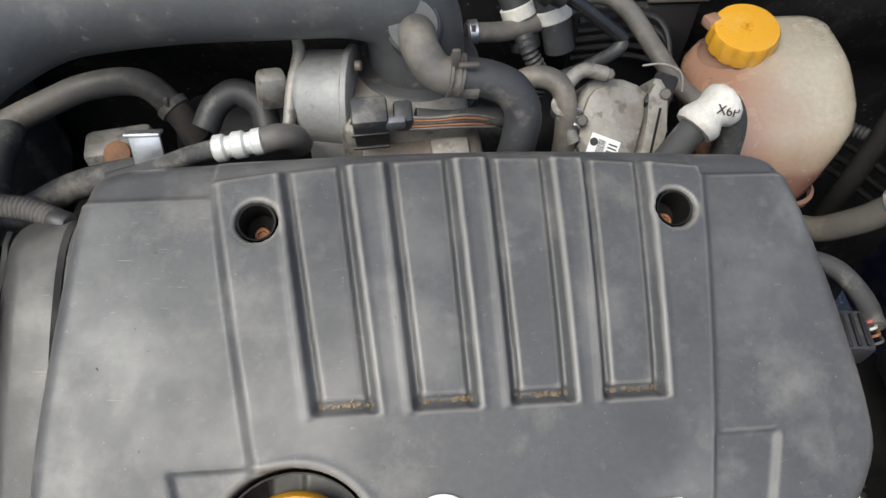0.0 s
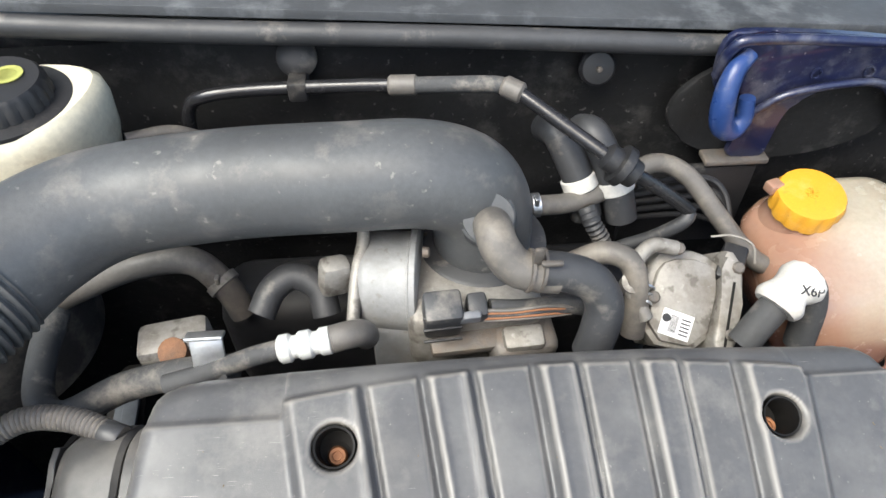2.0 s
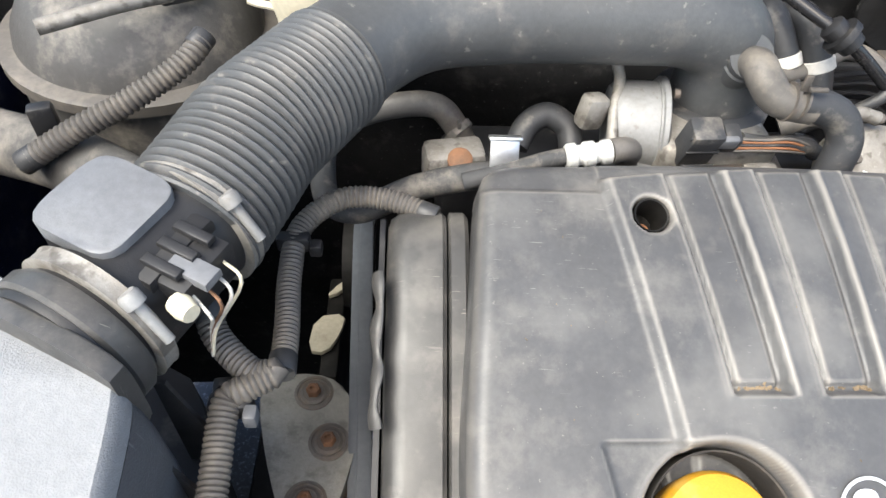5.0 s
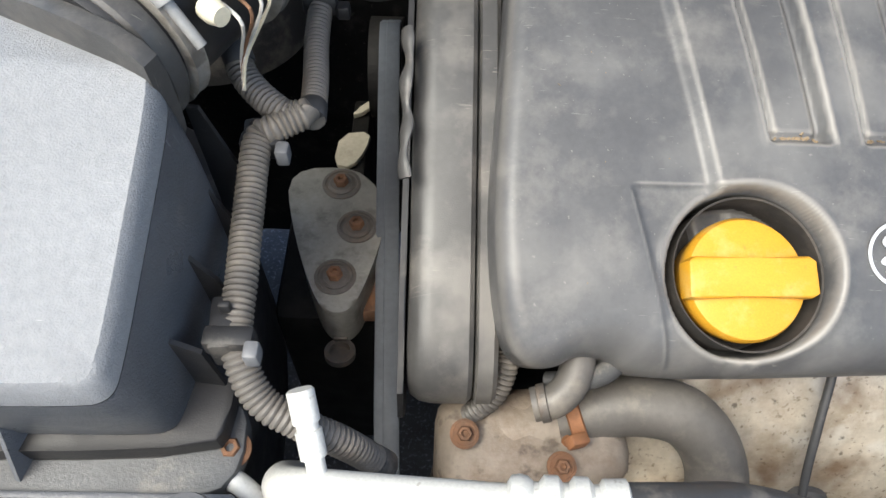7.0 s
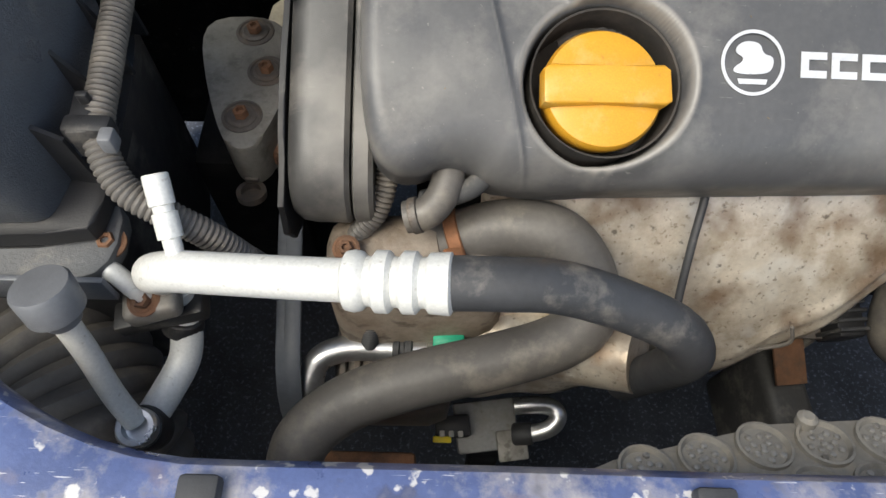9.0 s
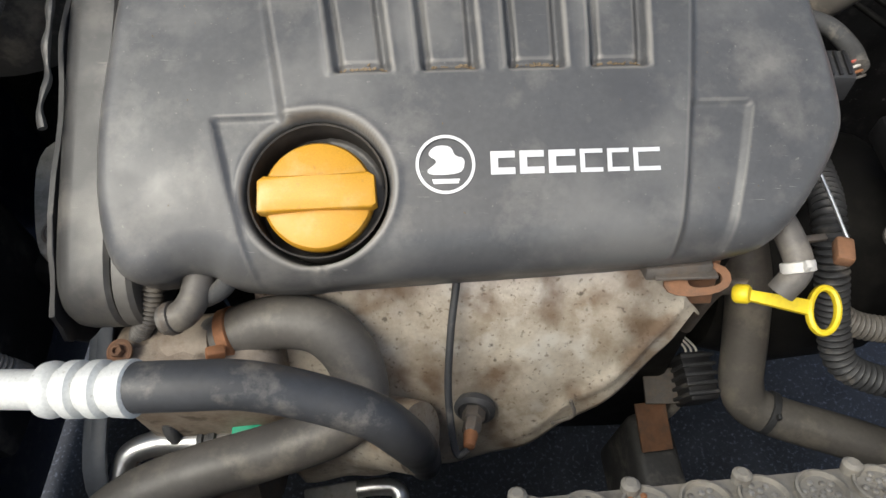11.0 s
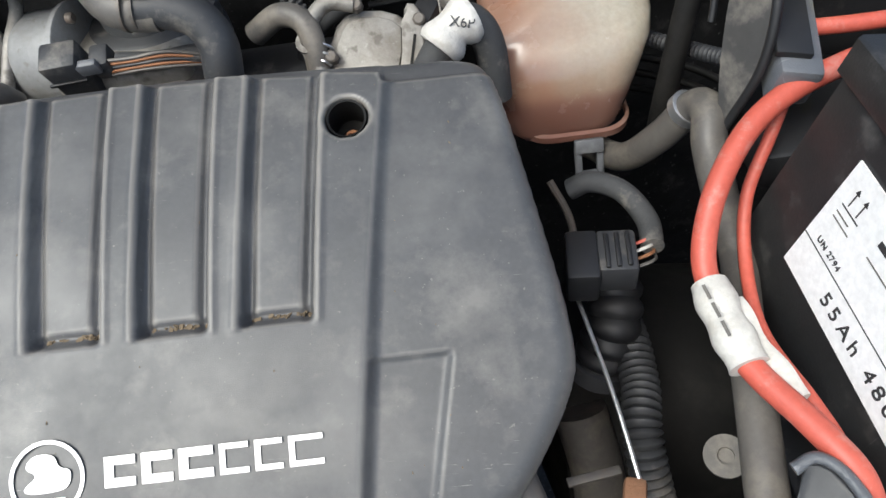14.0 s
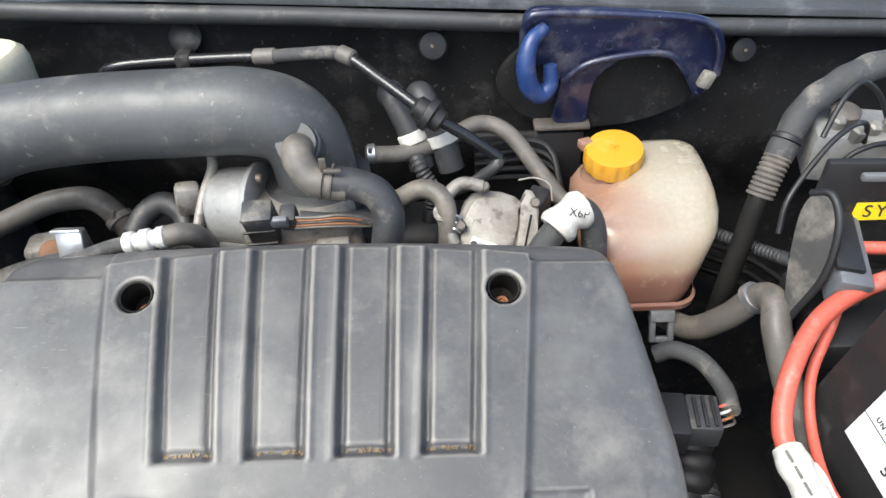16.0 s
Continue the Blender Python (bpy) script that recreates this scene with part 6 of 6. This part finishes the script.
simple_hose("short_grey_conduit", "grey conduit stub with a cable tie by the cover", [(.216, -.108, .772), (.223, -.130, .766), (.226, -.148, .757), (.216, -.158, .742)], .010, M_GREYHOSE, "conduit", ends=[((.2255, -.147, .758), (.1, -.8, -.5), .0105, M_TAPE)])


def coil_connector():
    ob = thing("wiring_connector", "grey wiring connector with coloured wires beside the cover", "connector", (.29, .03, .76))
    part("socket", box((.276, .028, .772), (.022, .04, .03), (0, 0, -6), bevel=.003), M_BLACK, ob)
    part("plug", box((.299, .028, .774), (.026, .034, .026), (0, 0, -6), bevel=.003), M_RUBBER, ob)
    for k in range(3):
        part("rib", box((.292 + .007 * k, .027, .788), (.003, .028, .003), (0, 0, -6), bevel=.001), M_BLACK, ob)
    for k, mt in enumerate((M_GREYHOSE, M_ORANGE, M_TAPE, M_RED)):
        part("wire", tube([(.311, .018 + .006 * k, .778), (.321, .02 + .006 * k, .78), (.326, .03 + .005 * k, .772), (.324, .05, .765)], .0012, 6), mt, ob)
    part("loom", tube([(.325, .035, .775), (.327, .06, .774), (.315, .085, .778), (.295, .098, .778), (.28, .1, .77)], .008, 14), M_LOOM, ob)
    return ob


coil_connector()


def cable_stay():
    ob = thing("cable_stay", "thin bare steel stay with a rusty end", "bracket", (.28, -.05, .7))
    part("rod", tube([(.272, .02, .748), (.284, -.05, .735), (.29, -.105, .725)], .0016, 8), M_BRIGHT, ob)
    part("end", box((.285, -.112, .722), (.014, .022, .012), (0, 0, -15), bevel=.003), M_RUST, ob)
    part("arm", box((.264, -.095, .715), (.036, .006, .004), (0, 5, 10), bevel=.001), M_DIRTYSTEEL, ob)
    part("strap", tube([(.268, .12, .76), (.28, .1, .74), (.284, .08, .72), (.29, .07, .715)], .003, 8), M_DIRTYSTEEL, ob)
    return ob


cable_stay()


def battery():
    ob = thing("car_battery", "black car battery with a large white label", "battery", (.5, -.09, .7))
    along, up = Vector((.08, -1, -.04)).normalized(), Vector((.19, -.06, .98)).normalized()
    m = frame_at(Vector((.395, .004, .793)) + along * .11 + up * .0425, along, along.cross(up))
    case = mat("scuffed_black_battery_case", (0.022, 0.022, 0.023), 0.42, dust=(0.12, 0.115, 0.11), dust_amt=0.2, dust_scale=30)
    scratches(case, (0.16, 0.16, 0.16), 0.6, (0, 0, 20), (50, 700, 50), 0.66, 0.7)
    part("case", prism([(-.155, -.10), (.14, -.10), (.14, .062), (-.155, .062)], -.17, -.0015, m, .005), case, ob)
    part("lid", prism([(-.157, .0625), (.142, .0625), (.142, .085), (-.157, .085)], -.172, .003, m, .004), case, ob)
    part("lid_block", prism([(-.15, .0855), (-.11, .0855), (-.11, .098), (-.15, .098)], -.10, -.012, m, .004), case, ob)
    lab = part("label", prism([(-.11, -.0425), (.112, -.0425), (.112, .0425), (-.11, .0425)], -.0012, 0, m), M_PAPER, ob, "white printed label", smooth=False)
    writing("55Ah 480A", .0138, m @ pose(-.03, -.0285, .0003), M_INK, lab, space=1.4)
    writing("UN 2794", .0058, m @ pose(-.088, -.009, .0003), M_INK, lab, space=1.1)
    part("rule", prism([(-.11, -.0155), (.112, -.0155), (.112, -.0148), (-.11, -.0148)], .0, .0003, m), M_INK, lab, smooth=False)
    for k, x in enumerate((-.098, -.09)):
        part("arrow", prism([(x - .0004, .02), (x + .0004, .02), (x + .0004, .029), (x + .0018, .029), (x, .0325), (x - .0018, .029), (x - .0004, .029)], 0, .0003, m), M_INK, lab, smooth=False)
    part("bar", prism([(-.102, .0175), (-.086, .0175), (-.086, .0183), (-.102, .0183)], 0, .0003, m), M_INK, lab, smooth=False)
    for k in range(2):
        part("bar", prism([(-.102, .012 - .004 * k), (-.09 + .004 * k, .012 - .004 * k), (-.09 + .004 * k, .0128 - .004 * k), (-.102, .0128 - .004 * k)], 0, .0003, m), M_GREYHOSE, lab, smooth=False)
    part("bar", prism([(-.07, .012), (-.02, .012), (-.02, .0128), (-.07, .0128)], 0, .0003, m), M_GREYHOSE, lab, smooth=False)
    part("bar", prism([(-.07, .022), (-.062, .022), (-.062, .026), (-.07, .026)], 0, .0003, m), M_INK, lab, smooth=False)
    part("tray", box((.49, -.10, .685), (.21, .31, .03), bevel=.006), M_BLACK, ob)
    return ob


battery()


def battery_shield():
    ob = thing("battery_tray_wall", "black plastic battery tray wall with rolled edge", "battery tray", (.38, -.2, .75))
    wm = frame_at((.352, -.126, .80), (.027, -.039, 0), (-.0039, -.0027, .0055))
    flat = [tuple((wm.inverted() @ Vector(p)).xy) for p in ((.352, -.126, .80), (.372, -.128, .802), (.378, -.165, .80), (.374, -.25, .785), (.365, -.34, .74), (.33, -.32, .70), (.343, -.2, .755))]
    part("wall", prism(rounded(flat, 2), -.004, 0, wm, .001), M_RUBBER, ob)
    part("edge", tube([(.352, -.128, .799), (.364, -.125, .803), (.375, -.138, .803), (.379, -.168, .801), (.376, -.25, .787), (.368, -.34, .745)], .0034, 10), M_BOXLID, ob)
    part("leg", box((.375, -.24, .72), (.01, .16, .1), bevel=.003), M_BLACK, ob)
    part("lug", lathe([(.014, -.002), (.014, .002), (.0055, .002), (.0055, -.002), (.014, -.0021)], (.352, -.085, .70), (-.2, -.2, 1), 24), M_GREYHOSE, ob, "grey steel lug with hole")
    return ob


battery_shield()

CABLE = [(.55, .1, .885), (.47, .096, .868), (.42, .085, .858), (.385, .066, .848), (.358, .035, .832), (.344, .005, .812), (.343, -.02, .80), (.349, -.065, .797), (.368, -.105, .80), (.382, -.132, .797), (.387, -.15, .78), (.386, -.168, .752), (.383, -.19, .71)]
red = thing("positive_cable", "thick dusty red battery cable wrapped in white tape", "cable", (.35, 0, .8))
part("cable", tube(CABLE, .0074, 18), M_RED, red)
part("thin_cable", tube([(.415, .092, .842), (.402, .072, .83), (.384, .045, .805), (.376, .01, .785), (.370, -.04, .782), (.378, -.09, .790), (.386, -.115, .783), (.387, -.135, .765)], .0042, 12), M_RED, red)
part("tape_wrap", tube([(.343, -.016, .801), (.345, -.04, .799), (.350, -.07, .797)], lambda s: .0108 + .0018 * math.sin(7 * s) ** 2, 18, 8), M_TAPE, red, "dirty white tape wrap")
part("paper_tag", tube([(.353, -.028, .795), (.36, -.06, .793), (.369, -.092, .795)], lambda s: .0085 + .001 * math.sin(11 * s), 12, 8, flat=.6), M_TAPE, red, "printed white paper tag")
wm = frame_at((.341, -.042, .8125), (.12, -.9, 0), (-.35, -.12, .9))
for k in range(3):
    part("print_bar", prism([(-.018 + .012 * k, -.004), (-.0085 + .012 * k, -.004), (-.0085 + .012 * k, -.002), (-.018 + .012 * k, -.002)], .002, .0024, wm), M_GREYHOSE, red, smooth=False)


def fuse_carrier():
    ob = thing("fuse_box", "black plastic fuse box with open lid beside the battery", "fuse box", (.45, .12, .8))
    part("back_wall", box((.52, .16, .87), (.22, .008, .11), (0, 0, -4), bevel=.002), M_BLACK, ob)
    part("base", box((.5, .11, .80), (.2, .09, .03), bevel=.004), M_BLACK, ob)
    fm = frame_at((.386, .122, .872), (.35, -.9, .1), (-.85, -.4, .25))
    part("flap", prism(rounded([(-.014, .028), (-.01, .046), (.004, .05), (.021, .03), (.028, -.01), (.02, -.06), (.012, -.055), (-.002, -.02)], 2), -.002, .002, fm, .0008), M_STRUT, ob, "black curved plastic flap")
    part("flap_edge", tube([fm @ Vector(p) for p in ((-.012, .044, 0), (.004, .05, 0), (.02, .03, 0), (.027, -.01, 0), (.018, -.058, 0))], .0032, 10), M_BLACK, ob)
    part("relay", box((.42, .118, .862), (.027, .074, .03), (10, 8, -10), bevel=.004), M_BOXLID, ob)
    part("relay_tab", box((.417, .120, .880), (.022, .06, .005), (10, 8, -10), bevel=.001), M_BLACK, ob)
    m = frame_at((.457, .1545, .881), (1, -.05, 0), (0, -1, .12))
    st = part("sticker", prism([(-.019, -.0085), (.019, -.0085), (.021, .0085), (-.017, .0085)], 0, .0006, m), M_SYEL, ob, "yellow sticker with black letters", smooth=False)
    writing("SY", .0165, m @ pose(0, 0, .0008), M_INK, st, space=1.3)
    part("bar", box((.47, .148, .92), (.08, .006, .007), (0, 0, -3), bevel=.002), M_SERIAL, ob)
    part("red_lead", tube([(.425, .125, .868), (.47, .12, .87), (.55, .125, .868)], .0055, 12), M_RED, ob)
    return ob


fuse_carrier()


def abs_unit():
    ob = thing("brake_unit", "grey brake modulator with thin bent pipes", "brake unit", (.5, .25, .85))
    part("block", box((.482, .245, .885), (.09, .06, .05), (0, 0, -15), bevel=.006), M_DRUM, ob)
    part("reservoir", lathe([(.011, 0), (.013, .003), (.013, .01), (.008, .013), (.003, .013)], (.462, .25, .912), (0, -.2, 1), 24), M_DIRTYSTEEL, ob)
    for pts in ([(.381, .15, .864), (.388, .165, .891), (.419, .19, .921), (.443, .205, .932), (.460, .212, .929), (.47, .22, .905)],
                [(.439, .2, .885), (.448, .203, .9), (.461, .205, .909), (.487, .21, .911), (.56, .22, .905)],
                [(.419, .2, .926), (.43, .212, .945), (.441, .222, .955), (.456, .231, .959), (.478, .236, .942), (.50, .24, .91)]):
        part("pipe", tube(pts, .0024, 10), M_BLACK, ob, "thin dark bent pipe")
    for x, y in ((.462, .222), (.478, .228), (.494, .232), (.452, .24)):
        part("union", lathe([(.0058, -.004), (.0068, .002), (.0068, .009), (.0045, .011)], (x, y, .911), (0, -.3, 1), 6), M_CAST, ob)
    return ob


abs_unit()
wing = thing("taped_wing_loom", "thick taped black loom along the wing with a ribbed sleeve", "wiring loom", (.40, .225, .88))
part("lower_run", tube([(.37, .19, .70), (.374, .192, .77), (.384, .205, .84), (.392, .215, .865)], .0095, 18), M_DARK, wing)
part("ribbed_sleeve", tube([(.389, .212, .856), (.396, .22, .874), (.404, .229, .89)], .0118, 22, rib=.0022, pitch=.0045), M_GREYHOSE, wing, "dusty grey ribbed sleeve")
part("tape", tube([(.403, .228, .888), (.414, .24, .909), (.43, .255, .925), (.459, .268, .939), (.494, .28, .948), (.56, .29, .952), (.64, .295, .95)], lambda s: .0125 + .0007 * math.sin(s * 60), 20, 10), M_LOOM, wing, "grey-black cloth tape")
part("tie", lathe([(.0128, -.003), (.0142, -.002), (.0142, .002), (.0128, .003)], (.41, .236, .902), (.4, .45, .7), 24), M_BLACK, wing)
simple_hose("speed_cable", "thin black ribbed cable below the tank", [(.33, .3, .78), (.37, .24, .79), (.4, .2, .8), (.42, .17, .81)], .006, M_RUBBER, "cable", rib=.0015, pitch=.004)
for k in range(3):
    simple_hose("floor_pipe", "thin dark pipe low behind the tank", [(.3, .34, .70 - .02 * k), (.36, .33, .71 - .02 * k), (.44, .3, .70 - .02 * k), (.5, .25, .68 - .02 * k)], .004, M_DARK, "pipe")
# added plates on a post, in place of lit ground glimpsed past the mount
pale = thing("lit_ground_plate", "pale plate standing in for lit ground behind the engine mount", "plate", (-.375, .2, .3))
part("plate", prism(rounded([(-.396, .158), (-.392, .204), (-.357, .209), (-.362, .18), (-.375, .155)], 1), .594, .6, None, .001), M_BEIGE, pale)
part("plate_tip", prism(rounded([(-.384, .232), (-.366, .24), (-.352, .266), (-.37, .252)], 1), .594, .6, None, .001), M_BEIGE, pale)
part("post", box((-.372, .2, .3), (.02, .14, .58), bevel=.004), M_DARK, pale)


def radiator_pipe():
    ob = thing("bent_radiator_pipe", "short bent aluminium pipe beside a pale grey bracket", "pipe", (-.12, -.24, .45))
    part("pipe", tube([(-.122, -.230, .478), (-.104, -.229, .480), (-.086, -.230, .479), (-.079, -.238, .477), (-.084, -.247, .472), (-.098, -.252, .466), (-.118, -.252, .458)], .0085, 16), M_BRIGHT, ob)
    part("sleeve", lathe([(.0095, -.01), (.011, -.008), (.011, .008), (.0095, .01)], (-.112, -.2525, .46), (1, 0, .3), 22), M_RUBBER, ob)
    part("bracket", box((-.148, -.243, .45), (.062, .05, .012), (12, 0, 8), bevel=.003), M_DRUM, ob, "pale grey stained bracket")
    part("bracket_ear", box((-.122, -.262, .452), (.03, .03, .006), (10, 0, 8), bevel=.002), M_CAST, ob)
    part("plug", box((-.182, -.248, .462), (.034, .022, .018), (10, 0, 6), bevel=.003), M_BLACK, ob)
    for k in range(3):
        part("plug_tab", box((-.192 + .009 * k, -.257, .471), (.005, .006, .005), (10, 0, 6), bevel=.001), M_TAPE, ob)
    part("tag", box((-.192, -.262, .468), (.018, .006, .007), (10, 0, 0), bevel=.001), M_SYEL, ob, "yellow warning tag")
    part("post", box((-.145, -.25, .24), (.03, .03, .42), bevel=.004), M_DARK, ob)
    ob.location.y += .012
    return ob


radiator_pipe()
